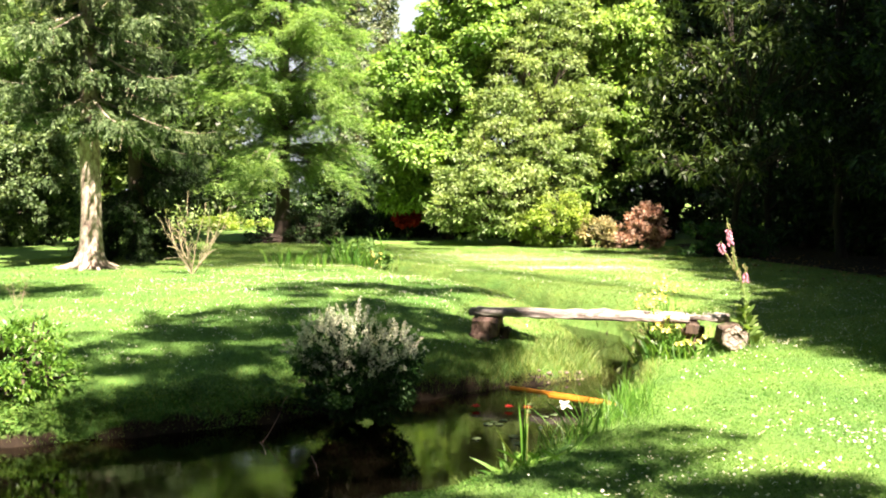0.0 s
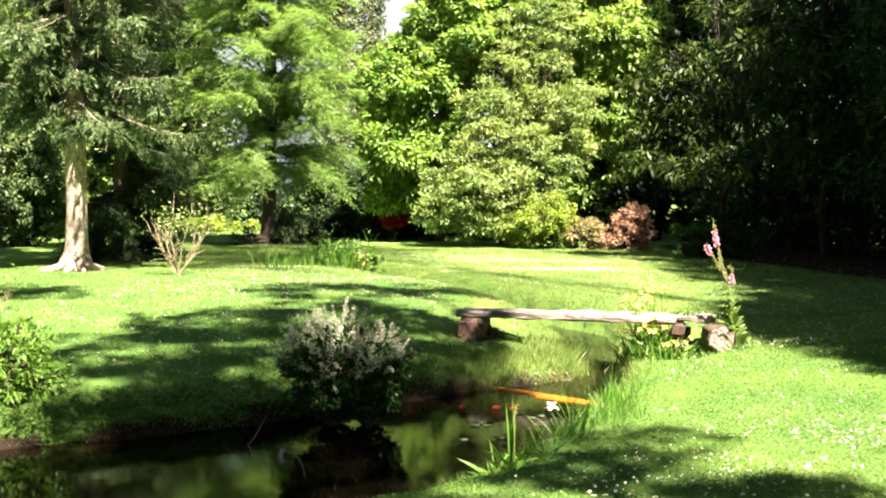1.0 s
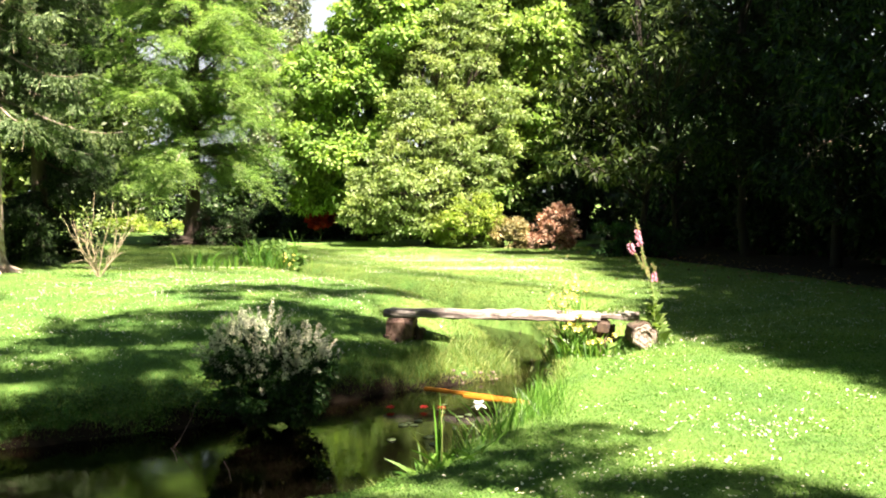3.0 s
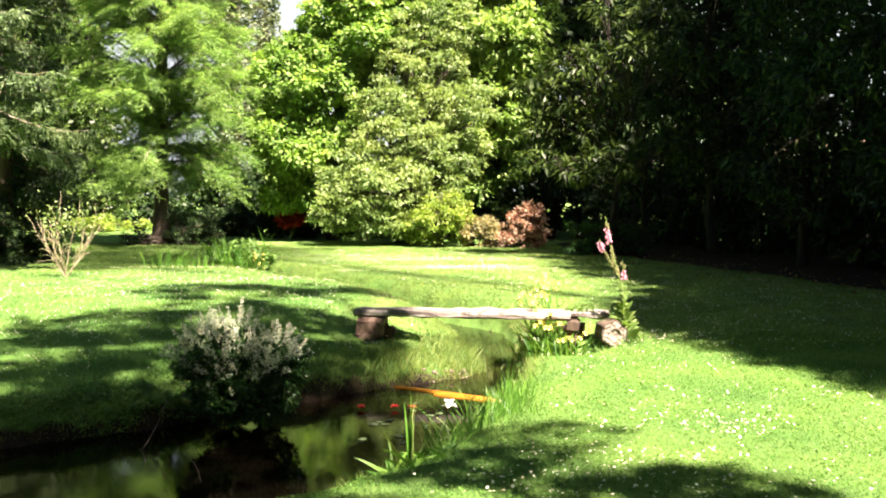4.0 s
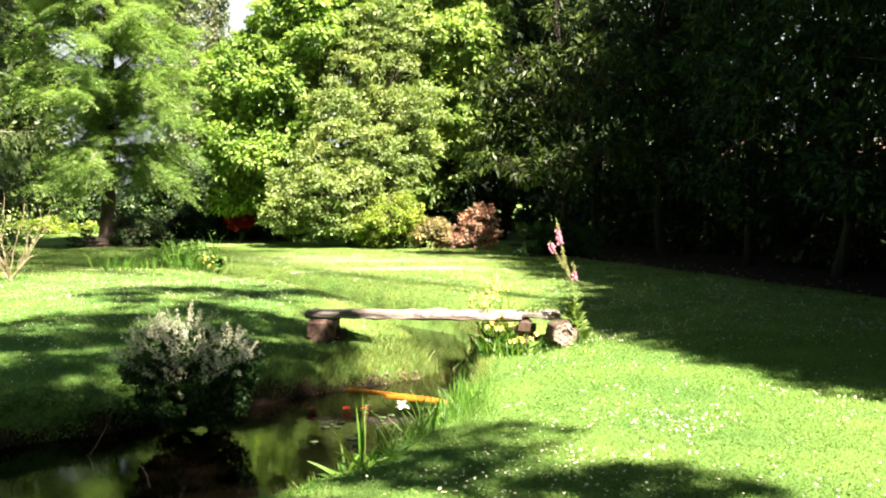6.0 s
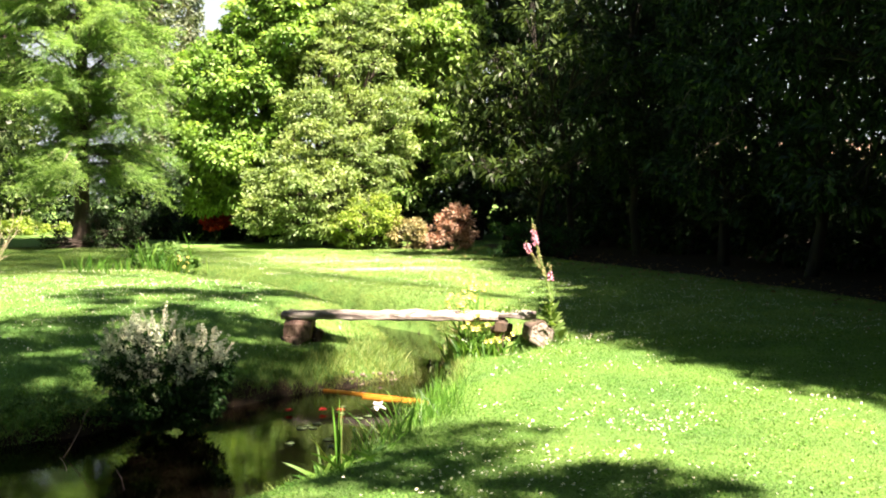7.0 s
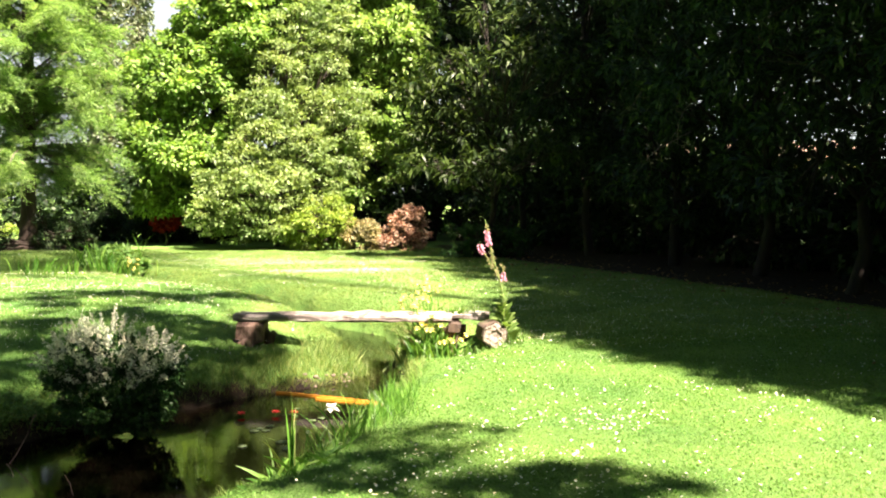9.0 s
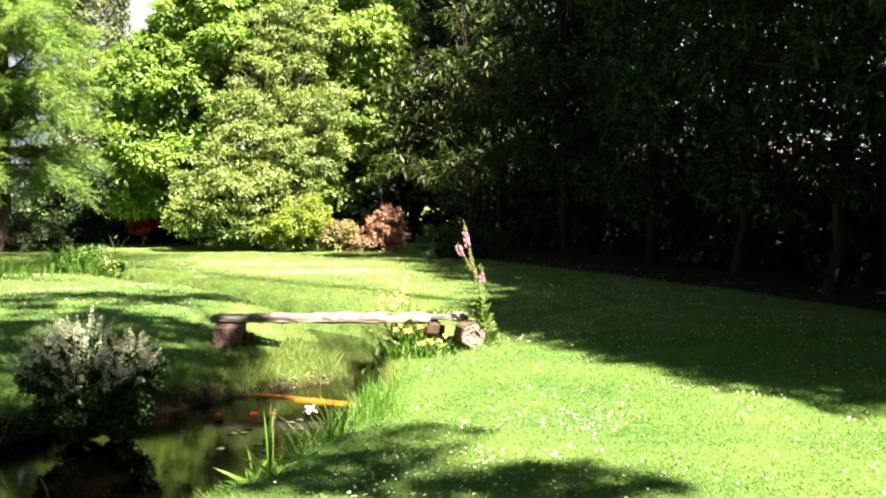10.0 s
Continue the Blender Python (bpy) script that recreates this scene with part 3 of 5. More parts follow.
# An unseen very tall tree, added only for shade; each bough stands where the sun carries its shade to the far edge of
# the lawn.
FAR_CASTER_SHADE = [(-8.8, 21.8, 0.86), (-11.3, 22.9, 0.80), (-10.4, 23.1, 0.84), (-9.4, 23.3, 0.85), (-8.5, 23.6, 0.78), (-7.6, 23.8, 0.92), (-12.0, 24.7, 0.76), (-11.0, 24.9, 0.87), (-10.0, 25.0, 0.76), (-9.0, 25.3, 0.84), (-7.8, 25.5, 0.93), (-6.7, 25.7, 0.93), (-12.2, 26.2, 0.91), (-11.0, 26.4, 0.94), (-9.8, 26.7, 0.77), (-8.6, 26.9, 0.79), (-7.4, 27.2, 0.84), (-6.3, 27.4, 0.81), (-10.9, 27.9, 0.83), (-9.5, 28.2, 0.87), (-8.1, 28.6, 0.93), (-6.2, 28.9, 0.94), (-11.5, 29.3, 0.9), (-10.3, 29.6, 0.9), (-9.2, 30.0, 0.9), (-12.4, 28.2, 0.9), (-8.1, 30.2, 0.9)]
FAR_CASTER_AT = (9.0, 7.4)
FAR_CASTER = []
for sx, sy, r in FAR_CASTER_SHADE:
    h = ((FAR_CASTER_AT[0] - sx) * 0.445 - (FAR_CASTER_AT[1] - sy) * 0.507) / (0.445 ** 2 + 0.507 ** 2)
    FAR_CASTER.append((sx + 0.445 * h, sy - 0.507 * h, h, r))
broadleaf(*FAR_CASTER_AT, FAR_CASTER, "dark", "dark_bark", "very tall wide-spreading cedar beside the lawn", 33, (0.22, 0.10), 1.8, 30, 0.36, 0.15, limb=0.2)
# Another unseen tree, added and set out the same way: its shade lies on the lawn behind the log.
LOG_CASTER_SHADE = [(1.6, 27.3, 0.5), (2.6, 27.0, 0.6), (1.5, 25.0, 0.6), (2.3, 25.0, 0.7), (3.3, 25.2, 0.8), (4.4, 25.2, 0.8), (1.6, 23.6, 0.55), (2.4, 23.5, 0.8), (3.4, 23.2, 0.9), (4.6, 23.2, 0.9), (1.75, 22.2, 0.4), (2.5, 21.9, 0.75), (3.4, 21.6, 0.9), (4.6, 21.4, 0.9),
               (2.1, 20.4, 0.5), (2.8, 20.1, 0.75), (3.7, 20.0, 0.9), (4.8, 19.8, 0.9), (2.5, 18.7, 0.55), (3.3, 18.5, 0.8), (4.3, 18.3, 0.8), (2.25, 17.3, 0.4), (2.9, 17.0, 0.6), (3.8, 16.8, 0.8)]
LOG_CASTER_AT = (8.9, 15.0)
LOG_CASTER = []
for sx, sy, r in LOG_CASTER_SHADE:
    h = ((LOG_CASTER_AT[0] - sx) * 0.445 - (LOG_CASTER_AT[1] - sy) * 0.507) / (0.445 ** 2 + 0.507 ** 2)
    LOG_CASTER.append((sx + 0.445 * h, sy - 0.507 * h, h, r))
broadleaf(*LOG_CASTER_AT, LOG_CASTER, "dark", "wood_bark", "tall wide-spreading tree standing among the dark evergreens", 34, (0.22, 0.12), 2.4, 30, 0.34, 0.15, limb=0.25)
# Unseen tree on the left, added to throw a shade patch on the lawn.
SIDE_CASTER = [(-5.1, 10.1, 11.0, 0.9), (-4.4, 9.6, 10.8, 0.7), (-6.2, 9.0, 11.0, 1.1), (-7.4, 7.6, 11.0, 1.4), (-8.8, 6.0, 11.5, 1.7), (-9.8, 4.4, 12.0, 1.9), (-10.8, 5.0, 10.5, 1.5), (-9.2, 3.2, 10.0, 1.4)]
broadleaf(-9.6, 4.6, SIDE_CASTER, "beech", "dark_bark", "unseen tall tree added at the side to shade the lawn", 32, (0.22, 0.12), 2.2, 36, 0.34, 0.2)


def spruce(x, y, height, low, reach, seed, label, mat="spruce", bark="bark", trunk_r=0.24, whorls=36, hang=0.75, bare=0.0, name="spruce_tree", crown=1.0):
    """A tall conifer: boughs that droop from the trunk, with hanging twigs full of needles."""
    rng = np.random.default_rng(seed)
    z = gz(x, y)
    tree = thing(name, x, y, z, label, "tree")
    t = np.linspace(0, 1, 24)
    trunk = np.stack([x + 0.05 * np.sin(t * 5) - 0.05 * t * height * 0.2, y + 0 * t, z - 0.1 + t * height, trunk_r * (1 - 0.93 * t)], 1)
    trunk = np.concatenate([[[x, y, z - 0.15, trunk_r * 1.55], [x, y, z + 0.06, trunk_r * 1.36], [x, y, z + 0.25, trunk_r * 1.15]], trunk[1:]])
    limbs, bases, ways = [], [], []
    for w in range(whorls):
        f = w / (whorls - 1)
        zz = z + low + (height * 0.97 - low) * f ** 1.1
        tr = np.interp(zz, trunk[:, 2], trunk[:, 3])
        tx = np.interp(zz, trunk[:, 2], trunk[:, 0])
        for a in rng.uniform(0, 6.28, rng.integers(4, 7)):
            r = reach * (1 - f) ** 0.75 * rng.uniform(0.35, 1.15)
            if zz < z + bare and math.sin(a) < 0.0:
                if math.sin(a) < -0.3 and rng.uniform() < 0.6:
                    continue
                r *= 0.6 if math.sin(a) > -0.3 else 0.22
            if bare and math.cos(a) < -0.35:
                r *= 0.62
            r *= crown if zz > z + 7.2 and math.sin(a) > -0.1 and math.cos(a) > -0.3 else 1.0
            d = np.array([math.cos(a), math.sin(a), 0])
            s = np.linspace(0, 1, 9)[:, None]
            p = np.array([tx, y, zz]) + d * r * s + np.array([0, 0, 1]) * (-0.55 * r * s ** 1.2 + 0.28 * r * s ** 3)
            limbs.append(np.concatenate([p, np.maximum(tr * 0.22 * (1 - s), 0.006)], 1))
            n = int((34 if zz < z + 8.5 else 15) * r) + 4
            u = rng.uniform(0.12, 1, n)
            q = np.stack([np.interp(u, s[:, 0], p[:, c]) for c in range(3)], 1)
            side = np.array([-d[1], d[0], 0])
            way = side * rng.choice([-1, 1], n)[:, None] * rng.uniform(0.2, 0.8, n)[:, None] + d * 0.55 + rng.normal(size=(n, 3)) * 0.2 - np.array([0, 0, hang]) * rng.uniform(0.3, 1.3, n)[:, None]
            bases.append(q)
            ways.append(unit(way) * rng.uniform(0.22, 0.55, n)[:, None])
    b, w = np.concatenate(bases), np.concatenate(ways)
    if bare:
        for a in np.arange(9) * 0.7 + rng.normal(0, 0.15, 9):
            d = np.array([math.cos(a), math.sin(a)]) * trunk_r
            ln = rng.uniform(2.0, 3.4)
            pts = [(x + d[0] * q, y + d[1] * q, gz(x + d[0] * q, y + d[1] * q) + hh, rr) for q, hh, rr in ((0.55, 0.42, 0.10), (1.0, 0.20, 0.10), (1.5, 0.06, 0.075), (ln, -0.03, 0.03))]
            v, f = tube_arrays([pts], 7)
            part("root", mesh_of("root", v - np.array([x, y, z]), f, bark, True), tree)
    each = 24
    u = rng.uniform(0, 1, (len(b), each, 1))
    base = (b[:, None] + w[:, None] * u + rng.normal(size=(len(b), each, 3)) * 0.015).reshape(-1, 3)
    way = unit(np.repeat(w, each, 0)) + rng.normal(size=base.shape) * 0.45
    limb_parts(tree, trunk, limbs, bark, limb="bough")
    if bare:
        # bare hanging twigs, dry and pale, under the green of the lower boughs
        low_ones = np.flatnonzero(b[:, 2] < z + 8.0)
        pick = rng.choice(low_ones, min(len(low_ones), 380), replace=False)
        o = np.array([x, y, z])
        lines = [bent(b[i], b[i] + w[i] * 1.2 - [0, 0, rng.uniform(0.05, 0.2)], 0.005, 0.002, 5, (0, 0, 0.06), rng) for i in pick]
        v, f = tube_arrays(lines, 4)
        tagged(part("twig_work", mesh_of("twig_work", v - o, f, "twig"), tree), "dry pale hanging twigs", kind="stuff")
    crown_part("crown", tree, leaf_arrays(base, way, rng.normal(size=base.shape) + [0, 0, 0.8], rng.uniform(0.08, 0.17, len(base)), rng.uniform(0.016, 0.032, len(base))), mat)
    return tree


spruce(-11.14, 20.12, 16.0, 3.2, 2.6, 41, "tall spruce with a bare pale trunk and drooping boughs", hang=0.95, bare=3.6, whorls=44)
spruce(-11.7, 23.3, 16.0, 0.5, 1.8, 42, "dark spruce whose drooping boughs reach the grass", "dark", "dark_bark", 0.2, 40)
spruce(-15.6, 22.4, 14.0, 4.4, 2.4, 43, "spruce with long hanging bright green twigs", "cypress", "dark_bark", 0.2, 30, 1.6)


def cypress(x, y, height, low, reach, seed, label):
    """A feathery light-green conifer: grey boughs that rise from the trunk and carry soft drooping plumes."""
    rng = np.random.default_rng(seed)
    z = gz(x, y)
    tree = thing("swamp_cypress", x, y, z, label, "tree")
    t = np.linspace(0, 1, 20)
    trunk = np.stack([x + 0.1 * np.sin(t * 4), y + 0 * t, z - 0.1 + t * height, 0.24 * (1 - 0.97 * t) ** 1.25], 1)
    trunk[0, 3] = 0.36
    limbs, bases, ways = [], [], []
    for w in range(84):
        f = min(1.0, max(0.0, (w / 83) ** 1.25 + rng.normal(0, 0.03)))
        zz = z + low + (height - low) * f * 0.95
        tr = np.interp(zz, trunk[:, 2], trunk[:, 3])
        for a in rng.uniform(0, 6.28, 4):
            r = reach * (0.7 + 0.3 * math.sin(min(1, f * 4) * 1.57)) * (1 - f) ** 0.6 * rng.uniform(0.5, 1.12)
            d = np.array([math.cos(a), math.sin(a), 0])
            s = np.linspace(0, 1, 8)[:, None]
            rise = rng.uniform(0.25, 1.0) if zz > z + 3.2 else rng.uniform(-0.1, 0.3)
            p = np.array([x, y, zz]) + d * r * s + np.array([0, 0, 1]) * (rise * r * s - rng.uniform(0.25, 0.6) * r * s ** 2.4)
            limbs.append(np.concatenate([p, np.maximum(tr * 0.3 * (1 - s), 0.006)], 1))
            high = zz > z + 9.5
            n = int((5 if high else 21) * r) + 3
            u = rng.uniform(0.1, 1.03, n)
            q = np.stack([np.interp(u, s[:, 0], p[:, c]) for c in range(3)], 1)
            side = np.array([-d[1], d[0], 0])
            way = side * rng.choice([-1, 1], n)[:, None] * rng.uniform(0.2, 0.9, n)[:, None] + d * 0.7 + rng.normal(size=(n, 3)) * 0.22 + np.array([0, 0, 1]) * rng.uniform(-0.45, 0.35, n)[:, None]
            bases.append(q)
            ways.append(unit(way) * rng.uniform(0.3, 0.85, n)[:, None])
    b, w = np.concatenate(bases), np.concatenate(ways)
    limb_parts(tree, trunk, limbs, "cypress_bark", limb="bough", trunk_mat="dark_bark")
    each = 30
    u = rng.uniform(0, 1, (len(b), each, 1)) ** 0.8
    droop = np.array([0, 0, -0.22]) * u ** 2
    base = (b[:, None] + w[:, None] * u + droop + rng.normal(size=(len(b), each, 3)) * [0.03, 0.03, 0.018]).reshape(-1, 3)
    along = unit(np.repeat(w, each, 0))
    out = unit(np.cross(along, [0, 0, 1.0])) * rng.choice([-1, 1], len(base))[:, None]
    way = along * 0.7 + out * rng.uniform(0.3, 1.0, len(base))[:, None] + rng.normal(size=base.shape) * 0.22 - [0, 0, 0.12]
    crown_part("crown", tree, leaf_arrays(base, way, rng.normal(size=base.shape) * 0.35 + [0, 0, 1], rng.uniform(0.08, 0.18, len(base)), rng.uniform(0.014, 0.030, len(base))), "cypress")


cypress(-10.86, 31.7, 21.0, 2.5, 3.9, 51, "feathery light green conifer with a dark trunk")


def far_wood(name, spots, mat, label, seed, leaf=(0.5, 0.3), each=16):
    """Distant woodland, as one mass of many crowns."""
    rng = np.random.default_rng(seed)
    lobes, trunks = [], []
    for x, y, r, h in spots:
        for level in np.arange(r * 0.5, h, r * 0.75):
            wide = r * (1 - 0.5 * max(0, level / h - 0.4))
            for a in rng.uniform(0, 6.28, 2):
                lobes.append((x + math.cos(a) * wide * 0.5, y + math.sin(a) * wide * 0.5, level, wide * 0.6))
        trunks.append(bent((x, y, -0.1), (x, y, h * 0.9), 0.3, 0.05, 5, (0.2, 0, 0), rng))
    wood = thing(name, spots[0][0], spots[0][1], 0, label, "woodland", kind="stuff")
    v, f = tube_arrays(trunks, 6)
    o = np.array([spots[0][0], spots[0][1], 0])
    part("trunks", mesh_of("trunks", v - o, f, "dark_bark"), wood)
    p, d = in_lobes(lobes, 1.6, rng)
    crown_part("crowns", wood, sprays(p, d, each, 0.45, leaf, rng), mat)


rngw = np.random.default_rng(5)
# Unseen ring of trees behind the camera, added to block part of the sky's light.
far_wood("unseen_wood", [(22 * math.sin(a), 22 * math.cos(a) + 2, 4.0, rngw.uniform(13, 16)) for a in np.radians(np.arange(75, 300, 11.0))], "dark", "unseen tall trees added behind to cut down the sky's light", 60, (0.9, 0.55), 6)
edge_way = np.linspace(6, 31, 17)
# Added to hide the lit lawn behind, so the wood reads as dark shade.
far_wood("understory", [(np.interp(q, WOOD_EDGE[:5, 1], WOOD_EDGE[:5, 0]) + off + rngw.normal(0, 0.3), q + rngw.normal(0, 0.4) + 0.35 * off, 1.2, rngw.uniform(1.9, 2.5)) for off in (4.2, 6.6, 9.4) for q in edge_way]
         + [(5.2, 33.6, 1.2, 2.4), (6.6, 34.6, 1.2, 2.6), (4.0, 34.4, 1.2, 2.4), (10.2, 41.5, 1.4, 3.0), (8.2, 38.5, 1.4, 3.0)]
         + [(x, 36.5 + 0.25 * abs(x) + rngw.normal(0, 0.5), 1.4, rngw.uniform(2.2, 3.2)) for x in np.arange(-7.5, 12, 1.5)], "dark", "dark evergreen undergrowth added to close off the wood", 59, (0.22, 0.12), 40)
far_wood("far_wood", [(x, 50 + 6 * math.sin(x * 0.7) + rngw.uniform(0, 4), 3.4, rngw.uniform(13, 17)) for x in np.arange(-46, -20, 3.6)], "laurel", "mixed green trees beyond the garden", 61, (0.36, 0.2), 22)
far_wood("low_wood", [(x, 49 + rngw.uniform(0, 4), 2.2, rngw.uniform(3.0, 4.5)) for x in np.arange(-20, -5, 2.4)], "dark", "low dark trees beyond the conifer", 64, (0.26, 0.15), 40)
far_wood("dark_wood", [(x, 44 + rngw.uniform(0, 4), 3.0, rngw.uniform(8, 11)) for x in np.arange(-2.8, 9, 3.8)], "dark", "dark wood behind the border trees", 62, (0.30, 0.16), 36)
far_wood("side_wood", [(-23 - 0.1 * k, 20 + 4 * k, 3.0, 8.5) for k in range(7)], "olive", "leafy trees at the garden's far side", 63, (0.30, 0.16), 24)
POPLARS = [(-24.6, 88.0), (-22.7, 86.0), (-21.2, 90.0)]
for k, (x, y) in enumerate(POPLARS):
    lobes = [(x + 0.3 * math.sin(q), y, q, 1.5 * (1 - 0.6 * abs(q / 26 - 0.45))) for q in np.arange(3, 26, 1.6)]
    broadleaf(x, y, lobes, "poplar", "twig", "tall narrow poplar far behind the garden", 70 + k, (0.34, 0.20), 2.2, 20, 0.5, 0.3, name="poplar", group="poplars behind the garden")

# ---- shrubs ----
SHRUB_G = [(-2.34, 30.6, 0.67, 0.62), (-1.84, 30.6, 1.01, 0.70), (-1.4, 30.7, 0.61, 0.40), (-2.71, 30.89, 0.63, 0.44), (-1.98, 30.94, 0.38, 0.51)]
SHRUB_P = [(-0.98, 30.7, 0.5, 0.38), (-0.56, 30.7, 0.6, 0.30), (-0.9, 30.6, 0.25, 0.36), (-0.4, 30.6, 0.25, 0.28)]
RED = [(0.3, 30.4, 0.2, 0.36), (0.75, 30.4, 0.3, 0.34), (0.1, 30.5, 0.52, 0.3), (0.62, 30.5, 0.75, 0.34), (0.88, 30.5, 0.5, 0.3), (0.55, 30.5, 1.1, 0.24), (0.8, 30.5, 1.25, 0.24), (0.3, 30.5, 0.85, 0.2), (-0.28, 30.6, 0.2, 0.22), (0.92, 30.5, 0.95, 0.22)]
DARKSH = [(1.95, 26.9, 0.42, 0.46), (2.45, 26.9, 0.5, 0.48), (2.95, 26.86, 0.46, 0.48), (3.4, 26.86, 0.34, 0.42)]
BGL = [(-18.3, 28.66, 1.63, 1.31), (-17.47, 29.17, 2.15, 1.13), (-17.87, 28.92, 2.67, 1.13), (-18.95, 28.23, 2.31, 1.13), (-17.2, 29.33, 0.93, 0.75), (-18.58, 28.47, 0.59, 0.75)]
LEFTB = [(-5.15, 8.1, 0.13, 0.32), (-5.38, 7.95, 0.2, 0.32), (-4.98, 8.21, -0.01, 0.24), (-5.31, 8.0, -0.1, 0.26), (-5.07, 8.15, 0.32, 0.21)]
SCARLET = [(-7.55, 34.4, 0.73, 0.10), (-7.30, 34.5, 0.78, 0.13), (-7.10, 34.4, 0.69, 0.10), (-7.40, 34.3, 0.61, 0.10), (-7.0, 34.5, 0.81, 0.08)]
MOUNDS = [(-18.0, 42.3, -0.15, 0.8), (-16.6, 42.9, -0.1, 0.85), (-15.4, 43.3, -0.15, 0.6), (-19.2, 42.0, 0.0, 0.6), (-17.2, 42.2, -0.1, 0.8)]
JUNIPER = [(-11.36, 30.9, 0.25, 0.36), (-10.0, 31.2, 0.55, 0.56), (-9.45, 31.4, 0.42, 0.46), (-9.1, 31.5, 0.2, 0.32)]
for lobes, mat, label, leaf, seed in (
        (SHRUB_G, "shrub", "bushy yellow-green azalea at the border's foot", (0.11, 0.05), 81),
        (SHRUB_P, "faded", "small faded azalea beside the green one", (0.10, 0.045), 82),
        (RED, "copper", "copper-leaved shrub at the edge of the lawn", (0.11, 0.05), 83),
        # The dark leaf colour here stands in for the wood's shade.
        (DARKSH, "glossy", "low green shrub with leaves darkened for the wood's shade", (0.10, 0.04), 84),
        (BGL, "spruce", "tall loose shrub beyond the spruce", (0.16, 0.08), 85),
        (SCARLET, "scarlet", "scarlet-leaved shrub in the far shade", (0.12, 0.06), 86),
        (MOUNDS, "shrub", "low sunlit light green shrub beyond the conifer", (0.14, 0.07), 87),
        ([(-11.9, 36.5, 0.35, 0.5), (-11.2, 36.9, 0.3, 0.45)], "dark", "loose dark green shrub beyond the conifer", (0.13, 0.06), 182),
        ([(-7.9, 36.2, 0.8, 0.8), (-7.0, 36.0, 0.6, 0.7), (-8.6, 36.6, 0.5, 0.6)], "dark", "dark shrub under the broad tree", (0.13, 0.06), 183),
        ([(-11.4, 38.0, 0.24, 0.75), (-10.6, 38.0, 0.36, 0.75), (-9.9, 38.0, 0.41, 0.75), (-9.3, 38.0, 0.32, 0.75)], "dark", "dark shrub in the shade beyond the conifer", (0.14, 0.06), 185),
        ([(-22.5, 31.0, 1.2, 1.2), (-21.6, 31.6, 0.8, 0.8)], "olive", "tall olive shrub at the garden's side", (0.15, 0.07), 184),
        (JUNIPER, "dark", "spreading dark juniper round the conifer's foot", (0.12, 0.03), 88)):
    x, y = np.mean([l[0] for l in lobes]), np.mean([l[1] for l in lobes])
    broadleaf(x, y, fuller(lobes, seed), mat, "dark_bark", label, seed, leaf, 5.0 if mat == "copper" else 10.0, 36, 0.14, 0.05, "shrub", "shrub")
broadleaf(-5.2, 8.15, LEFTB, "bright", "dark_bark", "leafy bright green shrub on the stream bank", 89, (0.072, 0.023), 50.0, 20, 0.09, 0.010, "shrub", "shrub")

WHITEB = [(-2.59, 8.73, 0.14, 0.22), (-2.38, 8.79, 0.25, 0.21), (-2.72, 8.72, 0.08, 0.15), (-2.01, 8.87, 0.11, 0.19), (-1.91, 8.88, 0.0, 0.15), (-2.26, 8.81, -0.02, 0.28), (-2.55, 8.73, -0.08, 0.21), (-2.05, 8.87, -0.08, 0.19), (-2.35, 8.76, -0.24, 0.19), (-2.15, 8.84, -0.24, 0.17), (-2.54, 8.72, -0.22, 0.16), (-2.01, 8.92, -0.2, 0.14), (-2.43, 8.95, -0.32, 0.19), (-2.17, 9.02, -0.34, 0.17)]


def flowering_bush():
    rng = np.random.default_rng(90)
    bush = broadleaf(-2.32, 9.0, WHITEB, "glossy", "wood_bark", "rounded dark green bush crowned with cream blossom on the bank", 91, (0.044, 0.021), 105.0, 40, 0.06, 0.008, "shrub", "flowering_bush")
    p, o = in_lobes([(a, b, c + 0.05, r * 1.05) for a, b, c, r in WHITEB], 150.0, rng, inner=0.85)
    keep = (o[:, 2] > -0.05) & (p[:, 2] > -0.03 + 0.09 * rng.normal(size=len(p)))
    p, o = p[keep], o[keep]
    each = 46
    stem = unit(o * 0.8 + [0, 0, 0.6] + rng.normal(size=p.shape) * 0.3)
    u = rng.uniform(0, 0.17, (len(p), each, 1))
    base = (p[:, None] + stem[:, None] * u + rng.normal(size=(len(p), each, 3)) * 0.013 * (1.15 - u / 0.17)).reshape(-1, 3)
    way = np.repeat(stem, each, 0) * 0.5 + rng.normal(size=base.shape)
    crown_part("blossom", bush, leaf_arrays(base, way, rng.normal(size=base.shape), 0.021, 0.014), "cream", "cream-white flower plumes")


flowering_bush()


